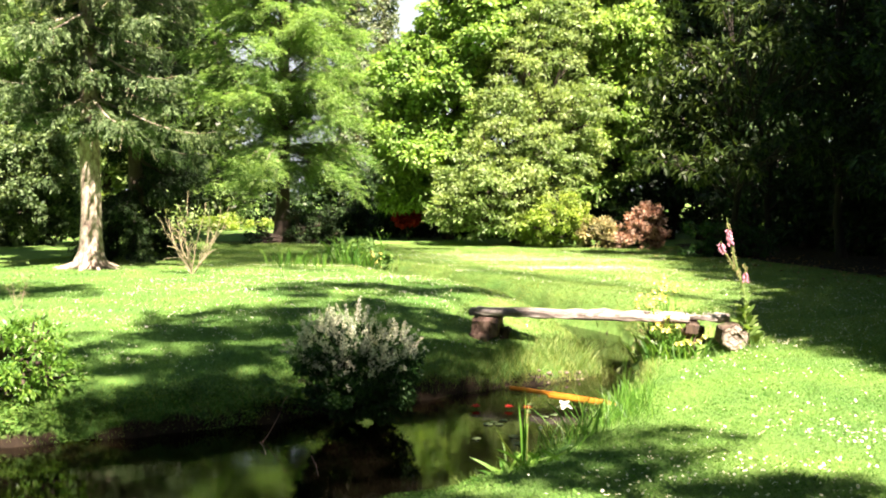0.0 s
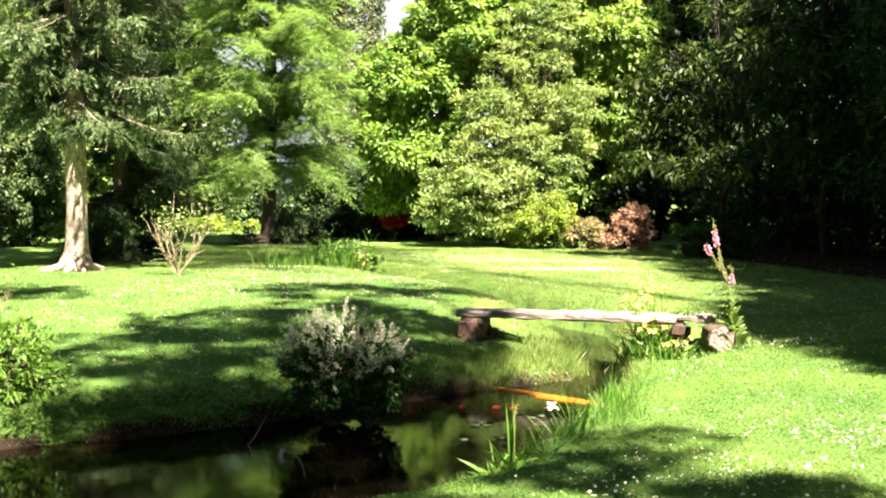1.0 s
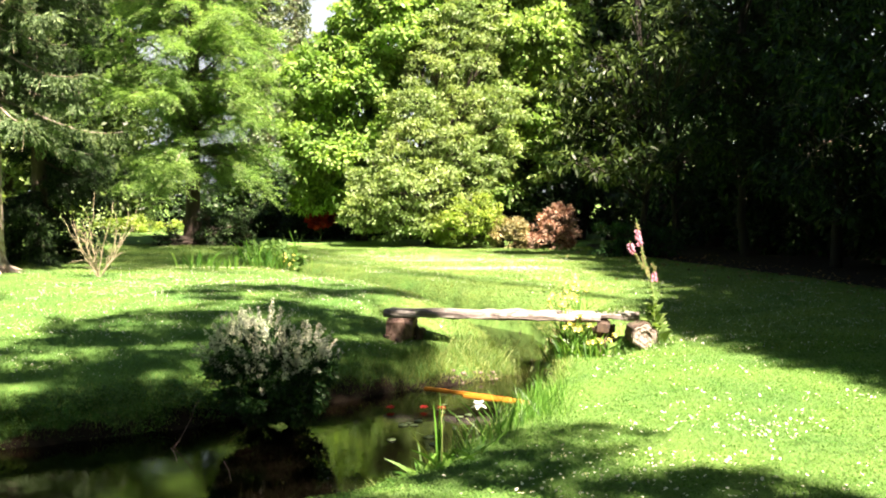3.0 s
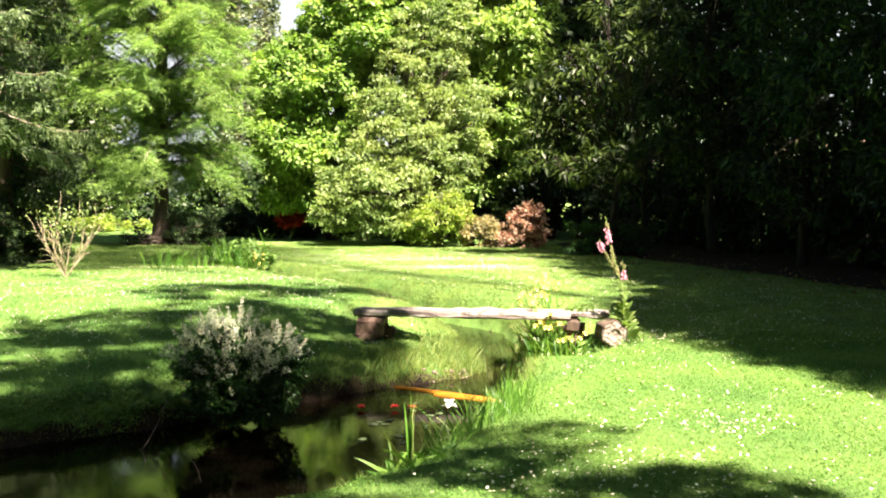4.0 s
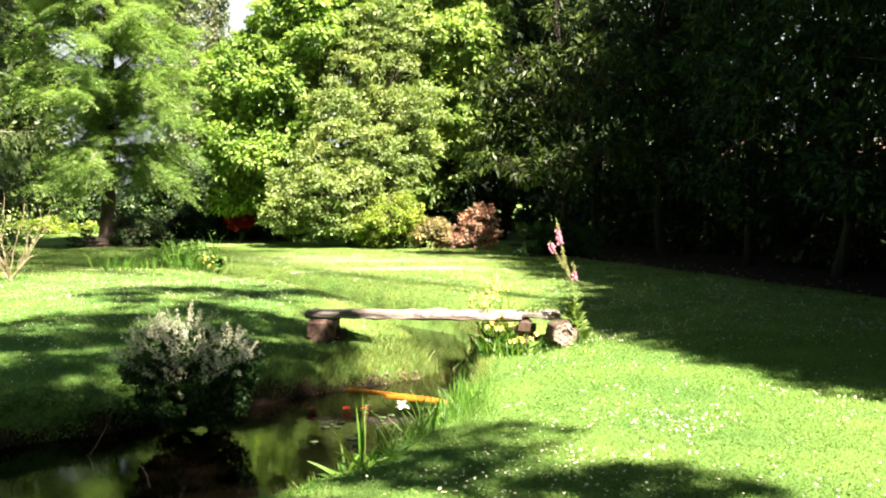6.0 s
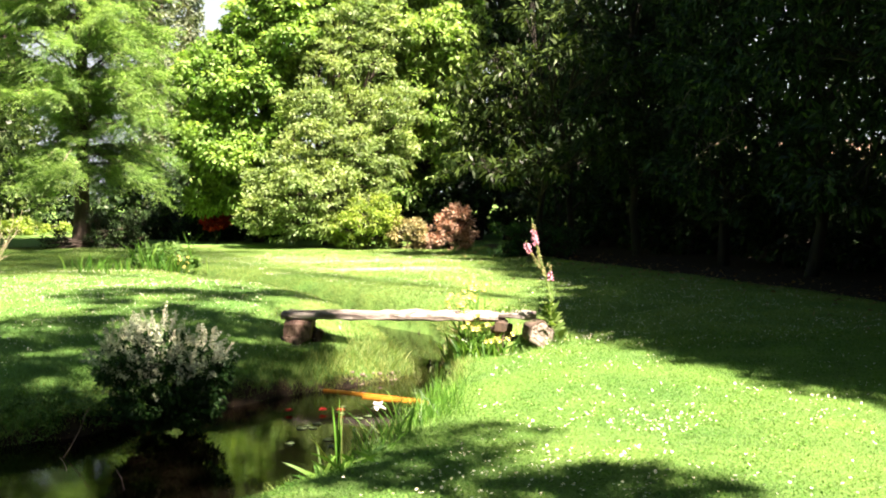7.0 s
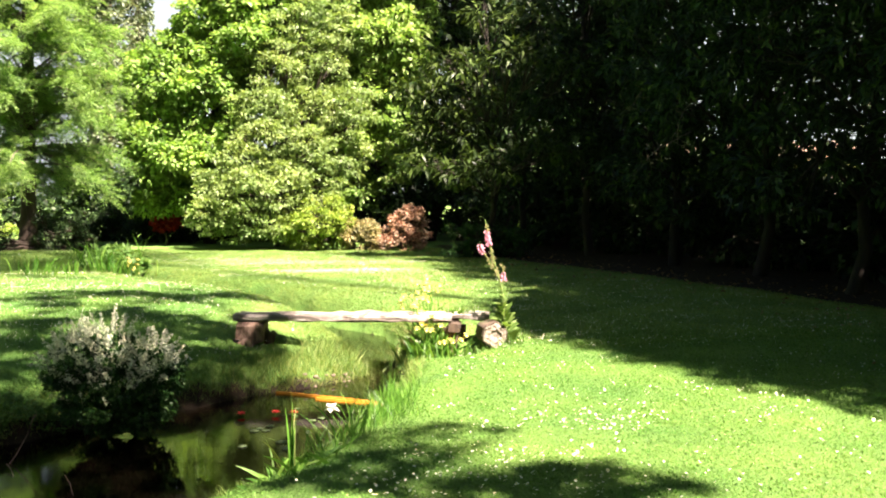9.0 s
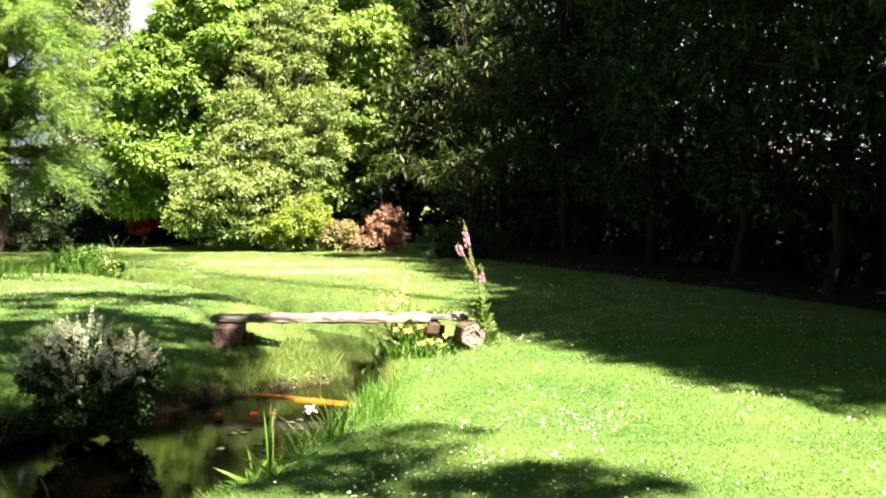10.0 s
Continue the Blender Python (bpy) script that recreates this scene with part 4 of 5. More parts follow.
def bare_shrub(x, y, height, stems, seed, label, leaves=0):
    rng = np.random.default_rng(seed)
    z = gz(x, y)
    shrub = thing("bare_shrub", x, y, z, label, "shrub")
    for _ in range(stems):
        a, lean = rng.uniform(0, 6.28), rng.uniform(0.2, 0.65)
        h = height * rng.uniform(0.6, 1.0)
        end = np.array([math.cos(a) * lean * h, math.sin(a) * lean * h, h])
        lines = [bent((0, 0, -0.05), end, 0.010 * height, 0.0035 * height, 7, (rng.normal(0, 0.06) * height, 0, 0), rng)]
        for k in (1, 2, 3, 3, 4, 4, 5, 6):
            d = unit(rng.normal(size=3) + end + [0, 0, 0.4])
            lines.append(bent(lines[0][k, :3], lines[0][k, :3] + d * h * rng.uniform(0.2, 0.4), 0.0045 * height, 0.002 * height, 5, (0, 0, 0.03), rng))
        v, f = tube_arrays(lines, 6)
        part("stem", mesh_of("stem", v, f, "twig", True), shrub)
    if leaves:
        p = rng.normal(size=(leaves, 3)) * [0.28, 0.28, 0.15] * height + [0, 0, height * 0.85]
        part("leaves", mesh_of("leaves", *leaf_arrays(p, rng.normal(size=p.shape), rng.normal(size=p.shape) + [0, 0, 1], 0.07, 0.035), "olive"), shrub)


bare_shrub(-8.42, 19.1, 1.25, 10, 95, "nearly bare shrub with pale crooked stems", 260)
bare_shrub(-8.1, 12.7, 0.5, 4, 96, "small bare sapling in the lawn", 20)


# ---- the plank bridge ----
def beam(length, width, height, seed, rough=0.006):
    """A sawn, weathered timber along x, with worn edges."""
    rng = np.random.default_rng(seed)
    cuts = max(3, int(length / 0.12))
    bm = bmesh.new()
    ring = [(-width / 2 + 0.02, -height / 2), (width / 2 - 0.02, -height / 2), (width / 2, -height / 2 + 0.02), (width / 2, height / 2 - 0.025),
            (width / 2 - 0.03, height / 2), (-width / 2 + 0.03, height / 2), (-width / 2, height / 2 - 0.025), (-width / 2, -height / 2 + 0.02)]
    rows = []
    for i in range(cuts + 1):
        x = length * (i / cuts - 0.5)
        w = 0.006 * math.sin(x * 3 + seed) + rng.normal(0, rough * 0.4)
        rows.append([bm.verts.new((x, a + w + rng.normal(0, rough), b + rng.normal(0, rough))) for a, b in ring])
    for p, q in zip(rows, rows[1:]):
        for k in range(8):
            bm.faces.new((p[k], p[(k + 1) % 8], q[(k + 1) % 8], q[k]))
    bm.faces.new(rows[0][::-1])
    bm.faces.new(rows[-1])
    bmesh.ops.recalc_face_normals(bm, faces=bm.faces)
    me = bpy.data.meshes.new("beam")
    bm.to_mesh(me)
    bm.free()
    return me


def timber(name, me, mat, parent, m, label=""):
    me.materials.append(MAT[mat])
    ob = part(name, me, parent, label)
    ob.matrix_local = m
    return ob


bridge = thing("footbridge", -0.35, 12.55, -0.5, "weathered grey timber plank footbridge over the narrow stream", "bridge", turn=-4.0)
timber("plank", beam(2.64, 0.24, 0.085, 1, 0.007), "timber", bridge, pose(-0.18, -0.13, 0.635, 1.5, 0.3, 0.4), "sun-bleached plank")
timber("plank", beam(3.08, 0.22, 0.085, 2, 0.007), "timber", bridge, pose(0.06, 0.12, 0.63, -1.0, 0, -0.3), "sun-bleached plank")
timber("abutment", beam(0.33, 0.52, 0.21, 3, 0.016), "sleeper", bridge, pose(-1.31, -0.02, 0.475, 3, 5, 4), "reddish brown worn block")
timber("abutment", beam(0.25, 0.46, 0.20, 4, 0.018), "sleeper", bridge, pose(-1.36, -0.04, 0.28, -2, -6, -5), "reddish brown worn block")
# This dark block stands in for the gap's shade beside the abutment.
timber("abutment", beam(0.12, 0.34, 0.15, 14, 0.014), "old_post", bridge, pose(-1.10, 0.04, 0.36, 0, 8, 6), "dark block in place of the shaded gap")
timber("crossbeam", beam(0.62, 0.13, 0.11, 5, 0.01), "old_post", bridge, pose(1.17, -0.02, 0.52, 0, 2, 87))
timber("post", beam(0.66, 0.13, 0.14, 6, 0.01), "old_post", bridge, pose(1.15, -0.2, 0.2, 0, 87, 0))
timber("post", beam(0.62, 0.12, 0.12, 7, 0.01), "old_post", bridge, pose(1.24, 0.2, 0.2, 0, 93, 0))


def moss_tuft(x, y, z, n, seed):
    """Grass that has rooted in the rotten end of the planks."""
    rng = np.random.default_rng(seed)
    base = rng.normal(size=(n, 3)) * [0.07, 0.05, 0.0] + [0, 0, -0.005]
    tips = base + rng.normal(size=(n, 3)) * [0.05, 0.05, 0.02] + [0, 0, 0.06]
    ob = tagged(new("grass_tuft", mesh_of("grass_tuft", *blade_arrays(base, tips, 0.006, np.full(n, 0.01), rng), "bright")), "small grass tuft rooted on the footbridge planks", "grass", "grass on the bridge")
    ob.location = (x, y, z)


def stump():
    rng = np.random.default_rng(7)
    n, rings = 30, [(0.012, 0.058), (0.0, 0.074), (0.006, 0.10), (0.0, 0.125), (0.014, 0.142)]
    wob = 1 + 0.06 * np.sin(np.arange(n) * 1.2) + rng.normal(0, 0.035, n)
    ang = np.arange(n) * 2 * math.pi / n

    def shell(rows_at, cap):
        bm = bmesh.new()
        rows = []
        for k, (d, r) in enumerate(rows_at):
            off = 0.035 * max(0, 1 - k / 4) * cap
            rows.append([bm.verts.new((off + math.cos(a) * r * wob[i] * (1 + 0.3 * math.sin(3 * a + 1) * (k < 3) * cap), d + rng.normal(0, 0.004), math.sin(a) * r * wob[i])) for i, a in enumerate(ang)])
        for p, q in zip(rows, rows[1:]):
            for k in range(n):
                bm.faces.new((p[k], p[(k + 1) % n], q[(k + 1) % n], q[k]))
        bm.faces.new(rows[0])
        bm.faces.new(rows[-1][::-1])
        bmesh.ops.recalc_face_normals(bm, faces=bm.faces)
        me = bpy.data.meshes.new("log")
        bm.to_mesh(me)
        bm.free()
        return me

    face = shell([(0.32, 0.03), (0.03, 0.042)] + rings, 1)
    face.materials.append(MAT["cut_wood"])
    bark = shell([(0.030, 0.142), (0.012, 0.150), (0.03, 0.160), (0.10, 0.158), (0.18, 0.162), (0.28, 0.155), (0.42, 0.145)], 0)
    bark.materials.append(MAT["log_bark"])
    log = thing("log", 1.27, 12.02, gz(1.27, 12.1), "short hollow weathered log lying beside the footbridge", "log", turn=8)
    part("log_end", face, log, "grey cracked sawn end with a hollow").matrix_local = pose(0, 0, 0.145)
    part("bark", bark, log, "dark flaking bark").matrix_local = pose(0, 0, 0.145)


stump()


def stones():
    rng = np.random.default_rng(77)
    for k in range(30):
        t = rng.uniform(0, 1)
        x, y = -0.95 + 0.72 * t + rng.normal(0, 0.05), 11.22 + 0.62 * t + rng.normal(0, 0.05)
        r = rng.uniform(0.012, 0.034)
        bm = bmesh.new()
        bmesh.ops.create_icosphere(bm, subdivisions=2, radius=r)
        for v in bm.verts:
            v.co *= 1 + 0.25 * noise.noise(v.co / r * 0.9 + Vector((k * 3.1, 0, 0)))
            v.co.z *= 0.6
        me = bpy.data.meshes.new("stone")
        bm.to_mesh(me)
        bm.free()
        me.materials.append(MAT["stone"])
        ob = tagged(new("stone", me), "small brown stone on the muddy bank's tip", "stone", "stones on the bank")
        ob.matrix_world = pose(x, y, max(gz(x, y), WATER - 0.03) + r * 0.3, 0, 0, rng.uniform(0, 360))


stones()


# ---- flowers and water plants ----
def blade_arrays(base, tips, width, bow, rng, cuts=6):
    """Long strap leaves from base to tips, arching over."""
    n = len(base)
    t = np.linspace(0, 1, cuts)[None, :, None]
    way = tips - base
    side = unit(np.cross(way, rng.normal(size=(n, 3))))
    p = base[:, None] + way[:, None] * t + np.array([0, 0, 1]) * (bow[:, None, None] * np.sin(t * np.pi))
    w = np.broadcast_to(width, n)[:, None, None] * (1 - t ** 2.2) * np.minimum(1, 0.6 + t * 2) / 2 + 0.0006
    v = np.stack([p - side[:, None] * w, p + side[:, None] * w], 2).reshape(n, -1, 3)
    k = np.arange(cuts - 1) * 2
    f = np.stack([k, k + 1, k + 3, k + 2], 1)[None] + (np.arange(n) * cuts * 2)[:, None, None]
    return v.reshape(-1, 3), f.reshape(-1, 4)


def tuft(name, x, y, label, seed, count, height, spread, width, mat="blade", lean=0.4, category="plant"):
    rng = np.random.default_rng(seed)
    z = gz(x, y)
    plant = thing(name, x, y, z, label, category)
    base = rng.normal(size=(count, 3)) * [spread, spread, 0] * 0.5
    base[:, 2] = ground_z(base[:, 0] + x, base[:, 1] + y) - z - 0.02
    h = height * rng.uniform(0.45, 1.0, count)
    tips = base + np.stack([rng.normal(0, lean, count) * h, rng.normal(0, lean, count) * h, h], 1)
    part("leaves", mesh_of("leaves", *blade_arrays(base, tips, width * rng.uniform(0.6, 1.2, count), h * rng.uniform(0.0, 0.3, count), rng), mat), plant)
    return plant


def blossom(mat, size, petals, rng, droop=0.2):
    """One flower of several cupped petals."""
    a = np.arange(petals) * 2 * np.pi / petals + rng.uniform(0, 1)
    way = np.stack([np.cos(a), np.sin(a), np.where(np.arange(petals) % 2, 0.7, -droop)], 1)
    v, f = leaf_arrays(np.zeros((petals, 3)), way, np.tile([0, 0, 1.0], (petals, 1)), size, size * 0.75, 0.25)
    return mesh_of("blossom", v, f, mat)


def stem_flower(plant, top, mat, size, seed, petals=6):
    rng = np.random.default_rng(seed)
    v, f = tube_arrays([bent((0, 0, -0.03), top, 0.007, 0.004, 6, (0.02, 0, 0), rng)], 6)
    stem = part("stem", mesh_of("stem", v, f, "blade", True), plant)
    part("blossom", blossom(mat, size, petals, rng), stem).matrix_local = pose(*top)


for k, (x, y, n, h) in enumerate([(-7.1, 21.3, 30, 0.45), (-6.3, 22.5, 50, 0.75), (-5.7, 22.1, 40, 0.6), (-6.6, 21.1, 22, 0.4), (-6.0, 23.6, 60, 0.9)]):
    tagged(tuft("reed_clump", x, y, "clump of tall green reeds in the narrow stream", 310 + k, n, h, 0.5, 0.03, lean=0.35), group="reeds in the stream")
broadleaf(-6.0, 22.9, [(-6.2, 22.8, 0.0, 0.4), (-5.6, 22.7, 0.05, 0.35), (-6.7, 23.0, 0.0, 0.35), (-6.1, 23.3, 0.2, 0.35)], "grass", "twig", "leafy green waterside plant among the reeds", 319, (0.14, 0.07), 14.0, 22, 0.14, 0.02, "shrub", "shrub")
yellow = tuft("yellow_iris", -5.3, 21.6, "yellow waterside flowers among the reeds", 318, 60, 0.6, 0.35, 0.04, "bright", 0.4, "flowers")
for k in range(10):
    stem_flower(yellow, (0.1 * math.cos(k * 2.4), 0.1 * math.sin(k * 1.7), 0.35 + 0.035 * k), "yellow", 0.06, 600 + k, 5)
white_iris = tuft("iris_clump", -0.24, 7.25, "clump of iris blades with one white flower at the water's edge", 301, 14, 0.36, 0.12, 0.016)
stem_flower(white_iris, (-0.16, 0.05, 0.19), "white", 0.062, 1, 9)
RUSHES = [(0.05, 8.35, 190, 0.28, 0.22, 0.0045, 0.28, "dense tuft of long green rushes at the water's edge"), (-0.02, 7.75, 200, 0.27, 0.26, 0.0045, 0.40, "dense tuft of long green rushes at the water's edge"),
          (-0.20, 7.45, 110, 0.28, 0.26, 0.0045, 0.55, "tuft of arching pale rushes over the water"), (0.14, 9.1, 50, 0.16, 0.26, 0.006, 0.40, "low green rushes along the bank"),
          (0.00, 9.6, 9, 0.60, 0.09, 0.006, 0.08, "tall thin rushes on the stream bank"), (0.26, 10.5, 40, 0.13, 0.26, 0.006, 0.45, "low green rushes along the bank"),
          (0.38, 11.4, 40, 0.14, 0.26, 0.007, 0.45, "low green rushes along the bank"), (-0.42, 6.95, 46, 0.26, 0.26, 0.007, 0.60, "tuft of arching pale rushes over the water")]
for k, (x, y, n, h, spread, w, lean, label) in enumerate(RUSHES):
    tagged(tuft("rush_clump", x, y, label, 302 + 20 * k, n, h, spread, w, lean=lean), group="rushes by the water")
tuft("iris_clump", -0.62, 6.38, "single iris plant with one stout upright stem and arching blades", 304, 9, 0.42, 0.06, 0.013, "dry_grass", lean=0.42)
tuft("iris_clump", -0.60, 6.40, "stout upright iris stem with narrow leaves", 314, 7, 0.62, 0.025, 0.024, "blade", lean=0.05)
for k, (x, y, n) in enumerate([(-0.58, 6.55, 46), (-0.95, 6.75, 34), (-0.80, 6.45, 30), (-1.15, 6.6, 18)]):
    tagged(tuft("water_plant", x, y, "low leafy water plant at the edge", 305 + 7 * k, n, 0.13, 0.26, 0.03, lean=1.0), group="leafy water plants")
small = tuft("water_plant", -0.62, 7.9, "small water plant with pale blossom", 306, 10, 0.3, 0.08, 0.012)
stem_flower(small, (0.0, 0.0, 0.4), "white", 0.028, 2)

# yellow irises stand about the far end of the bridge, on both sides of it
for k, (x, y, top, n) in enumerate([(0.42, 12.15, 0.42, 40), (0.55, 12.25, 0.36, 44), (0.40, 13.0, 0.58, 22), (0.58, 13.1, 0.6, 22), (0.30, 13.3, 0.52, 14), (0.74, 12.05, 0.22, 40), (0.36, 12.4, 0.5, 18), (0.56, 13.6, 0.5, 16)]):
    p = tuft("yellow_iris", x, y, "leafy clump of yellow waterside flowers by the footbridge", 320 + k, n, 0.34, 0.24, 0.026, "bright", 0.6, "flowers")
    tagged(p, group="yellow flowers by the bridge")
    rng = np.random.default_rng(330 + k)
    for j in range(6):
        stem_flower(p, (rng.normal(0, 0.09), rng.normal(0, 0.09), top * rng.uniform(0.65, 1.1) + 0.06), "yellow", 0.055, 340 + 10 * k + j, 6)

for k, (x, y, n) in enumerate([(0.50, 13.3, 60), (0.62, 13.9, 50), (0.36, 14.0, 30), (0.34, 13.0, 30)]):
    tagged(tuft("dry_grass_tuft", x, y, "tuft of dead straw-coloured grass on the bank behind the bridge", 700 + k, 2 * n, 0.2, 0.36, 0.006, "straw", 0.8, "grass"), group="dead grass by the bridge")
for k, (x, y, n, h) in enumerate([(-0.50, 12.2, 170, 0.20), (-0.48, 12.75, 150, 0.19), (-0.80, 12.4, 150, 0.20), (-0.95, 11.75, 150, 0.19), (-0.62, 11.75, 150, 0.20), (-0.70, 13.2, 120, 0.15), (-1.25, 11.4, 120, 0.16), (-0.40, 12.0, 120, 0.16)]):
    tagged(tuft("grass_tuft", x, y, "tall yellowish grass tuft on the tongue of bank before the bridge", 740 + k, n, h, 0.36, 0.006, "dry_grass", 0.55, "grass"), group="grass on the tongue of bank")


moss_tuft(0.86, 12.42, 0.175, 60, 720)
moss_tuft(1.02, 12.52, 0.17, 30, 721)
for k, (x, y, n, h) in enumerate([(1.10, 11.93, 26, 0.13), (1.40, 11.92, 30, 0.15), (1.50, 12.15, 30, 0.18), (1.0, 12.15, 26, 0.2)]):
    tagged(tuft("grass_tuft", x, y, "rough grass tuft grown up beside the log", 725 + k, n, h, 0.12, 0.008, "grass", 0.5, "grass"), group="grass beside the log")


def foxglove():
    rng = np.random.default_rng(400)
    x, y = 1.41, 12.2
    z = gz(x, y)
    plant = thing("foxglove", x, y, z, "tall leaning pink foxglove with three flower spikes behind the log", "flower")

    def stalk(name, points):
        line = np.array([(px - x, py, pz - z, r) for px, py, pz, r in points])
        k = np.linspace(0, len(line) - 1, 3 * len(line))
        line = np.stack([np.interp(k, np.arange(len(line)), line[:, c]) for c in range(4)], 1)
        return line, part(name, mesh_of(name, *tube_arrays([line], 8), "olive", True), plant)

    main, stem = stalk("stem", [(1.41, 0, z - 0.03, 0.012), (1.40, 0, 0.25, 0.012), (1.375, 0, 0.48, 0.011), (1.335, 0, 0.62, 0.010), (1.26, 0, 0.88, 0.008), (1.21, 0, 1.06, 0.006), (1.19, 0, 1.24, 0.005), (1.165, 0, 1.33, 0.003)])
    left, left_stem = stalk("side_stem", [(1.34, 0, 0.60, 0.008), (1.27, -0.01, 0.74, 0.007), (1.20, -0.02, 0.86, 0.006), (1.14, -0.03, 0.95, 0.005), (1.10, -0.03, 1.06, 0.003)])
    right, right_stem = stalk("side_stem", [(1.365, 0, 0.52, 0.008), (1.39, 0.01, 0.60, 0.006), (1.392, 0.01, 0.70, 0.005), (1.375, 0.01, 0.81, 0.003)])
    n = 10
    ang = np.arange(n) * 2 * np.pi / n
    rings = [(0.0, 0.004), (0.010, 0.008), (0.030, 0.009), (0.038, 0.013)]
    bv = np.array([(math.cos(a) * r, math.sin(a) * r, -d) for d, r in rings for a in ang])
    bf = np.array([(k * n + i, k * n + (i + 1) % n, (k + 1) * n + (i + 1) % n, (k + 1) * n + i) for k in range(3) for i in range(n)])
    bell = mesh_of("bell", bv, bf, "pink", True)
    pod = mesh_of("seed_pod", bv * [0.62, 0.62, 0.5], bf, "faded", True)

    def hang(kind, mesh, line, owner, count, low, high, label):
        """Bells or pods all round a stalk between two heights, tilted outwards and down."""
        for k in range(count):
            zz = low - z + (high - low) * (k + rng.uniform(0, 1)) / count
            at = [np.interp(zz, line[:, 2], line[:, c]) for c in (0, 1)]
            a = rng.uniform(0, 360)
            part(kind, mesh, owner, label).matrix_local = pose(at[0] + 0.012 * math.cos(radians(a)), at[1] + 0.012 * math.sin(radians(a)), zz, 0, 0, a) @ pose(0, 0, 0, rng.uniform(-15, 15), rng.uniform(-50, -18), 0)

    hang("bell", bell, main, stem, 34, 1.03, 1.20, "lilac-pink bell")
    hang("seed_pod", pod, main, stem, 34, 0.66, 1.04, "brownish seed pod")
    hang("seed_pod", pod, main, stem, 8, 1.20, 1.27, "closed bud")
    hang("bell", bell, left, left_stem, 18, 0.93, 1.04, "lilac-pink bell")
    hang("seed_pod", pod, left, left_stem, 26, 0.64, 0.93, "brownish seed pod")
    hang("bell", bell, right, right_stem, 12, 0.60, 0.70, "lilac-pink bell")
    hang("seed_pod", pod, right, right_stem, 8, 0.70, 0.80, "closed bud")
    m = 76
    zz = np.concatenate([rng.uniform(0.02, 0.36, 50), rng.uniform(0.36, 0.66, m - 50)])
    base = np.stack([np.interp(zz, main[:, 2], main[:, 0]), 0 * zz, zz], 1)
    a = rng.uniform(0, 6.28, m)
    way = np.stack([np.cos(a), np.sin(a), rng.uniform(0.0, 1.2, m)], 1)
    size = np.interp(zz, [0, 0.3, 0.62], [0.25, 0.17, 0.10]) * rng.uniform(0.7, 1.15, m)
    part("leaves", mesh_of("leaves", *leaf_arrays(base, way, rng.normal(size=(m, 3)) * 0.6 + [0, -0.6, 0.7], size, size * 0.42), "meadow"), plant)


foxglove()

for k, (x, y) in enumerate([(-1.40, 9.8), (-1.08, 9.84), (-0.90, 9.82)]):
    lily = thing("water_lily", x, y, WATER, "red water lily open on the dark water", "flower", "water lilies")
    rng = np.random.default_rng(420 + k)
    part("blossom", blossom("red", 0.05, 10, rng, -0.3), lily).matrix_local = pose(0, 0, 0.02)
for k in range(18):
    rng = np.random.default_rng(440 + k)
    x, y, r = -0.85 + rng.uniform(-0.4, 0.45), 9.2 + rng.uniform(-0.8, 0.9), rng.uniform(0.025, 0.055)
    n = 14
    a = np.linspace(0.25, 6.03, n)
    v = np.concatenate([[[0, 0, 0.0]], np.stack([np.cos(a) * r, np.sin(a) * r, rng.normal(0, 0.003, n)], 1), [[0, 0, -0.006]], np.stack([np.cos(a) * r, np.sin(a) * r, np.full(n, -0.006)], 1)])
    f = [(0, i, i + 1) for i in range(1, n)] + [(n + 1, n + 2 + i, n + 1 + i) for i in range(1, n)]
    f += [(i, n + 1 + i, n + 2 + i) for i in range(1, n)] + [(i, n + 2 + i, i + 1) for i in range(1, n)]
    me = mesh_of("lily_pad", v, f, "pad")
    pad = tagged(new("lily_pad", me), "small green lily pad floating on the stream", "leaf", "lily pads")
    pad.matrix_world = pose(x, y, WATER + 0.010, 0, 0, rng.uniform(0, 360))

for x, y, ln, tw, tag in ((-0.66, 10.66, 1.2, -30.0, 1), (-0.40, 10.42, 0.75, -25.0, 2)):
    me = beam(ln, 0.05, 0.02, 50 + tag, 0.0012)
    me.materials.append(MAT["board"])
    b = tagged(new("board", me), "thin wet orange-brown board lying in the shallow water", "board", "boards in the stream")
    b.matrix_world = pose(x, y, WATER + 0.008, 0, 0, tw)

for k, (a, b, r) in enumerate([((-2.98, 8.15, -0.5), (-2.86, 8.45, -0.16), 0.005), ((-2.75, 7.6, -0.52), (-2.95, 8.0, -0.46), 0.005), ((-2.2, 7.2, -0.52), (-2.35, 7.5, -0.42), 0.005)]):
    rng = np.random.default_rng(460 + k)
    v, f = tube_arrays([bent((0, 0, 0), np.subtract(b, a), r, r * 0.6, 7, (0.02, 0, 0), rng)], 7)
    ob = tagged(new("stick", mesh_of("stick", v, f, "sleeper", True)), "thin brown dead stick leaning out of the water", "stick", "sticks")
    ob.location = a


# ---- grass and daisies ----
def lawn_spots(n, box, rng, near=0.0):
    x, y = rng.uniform(box[0], box[1], n), rng.uniform(box[2], box[3], n)
    keep = shore_distance(x, y) > near
    return x[keep], y[keep]


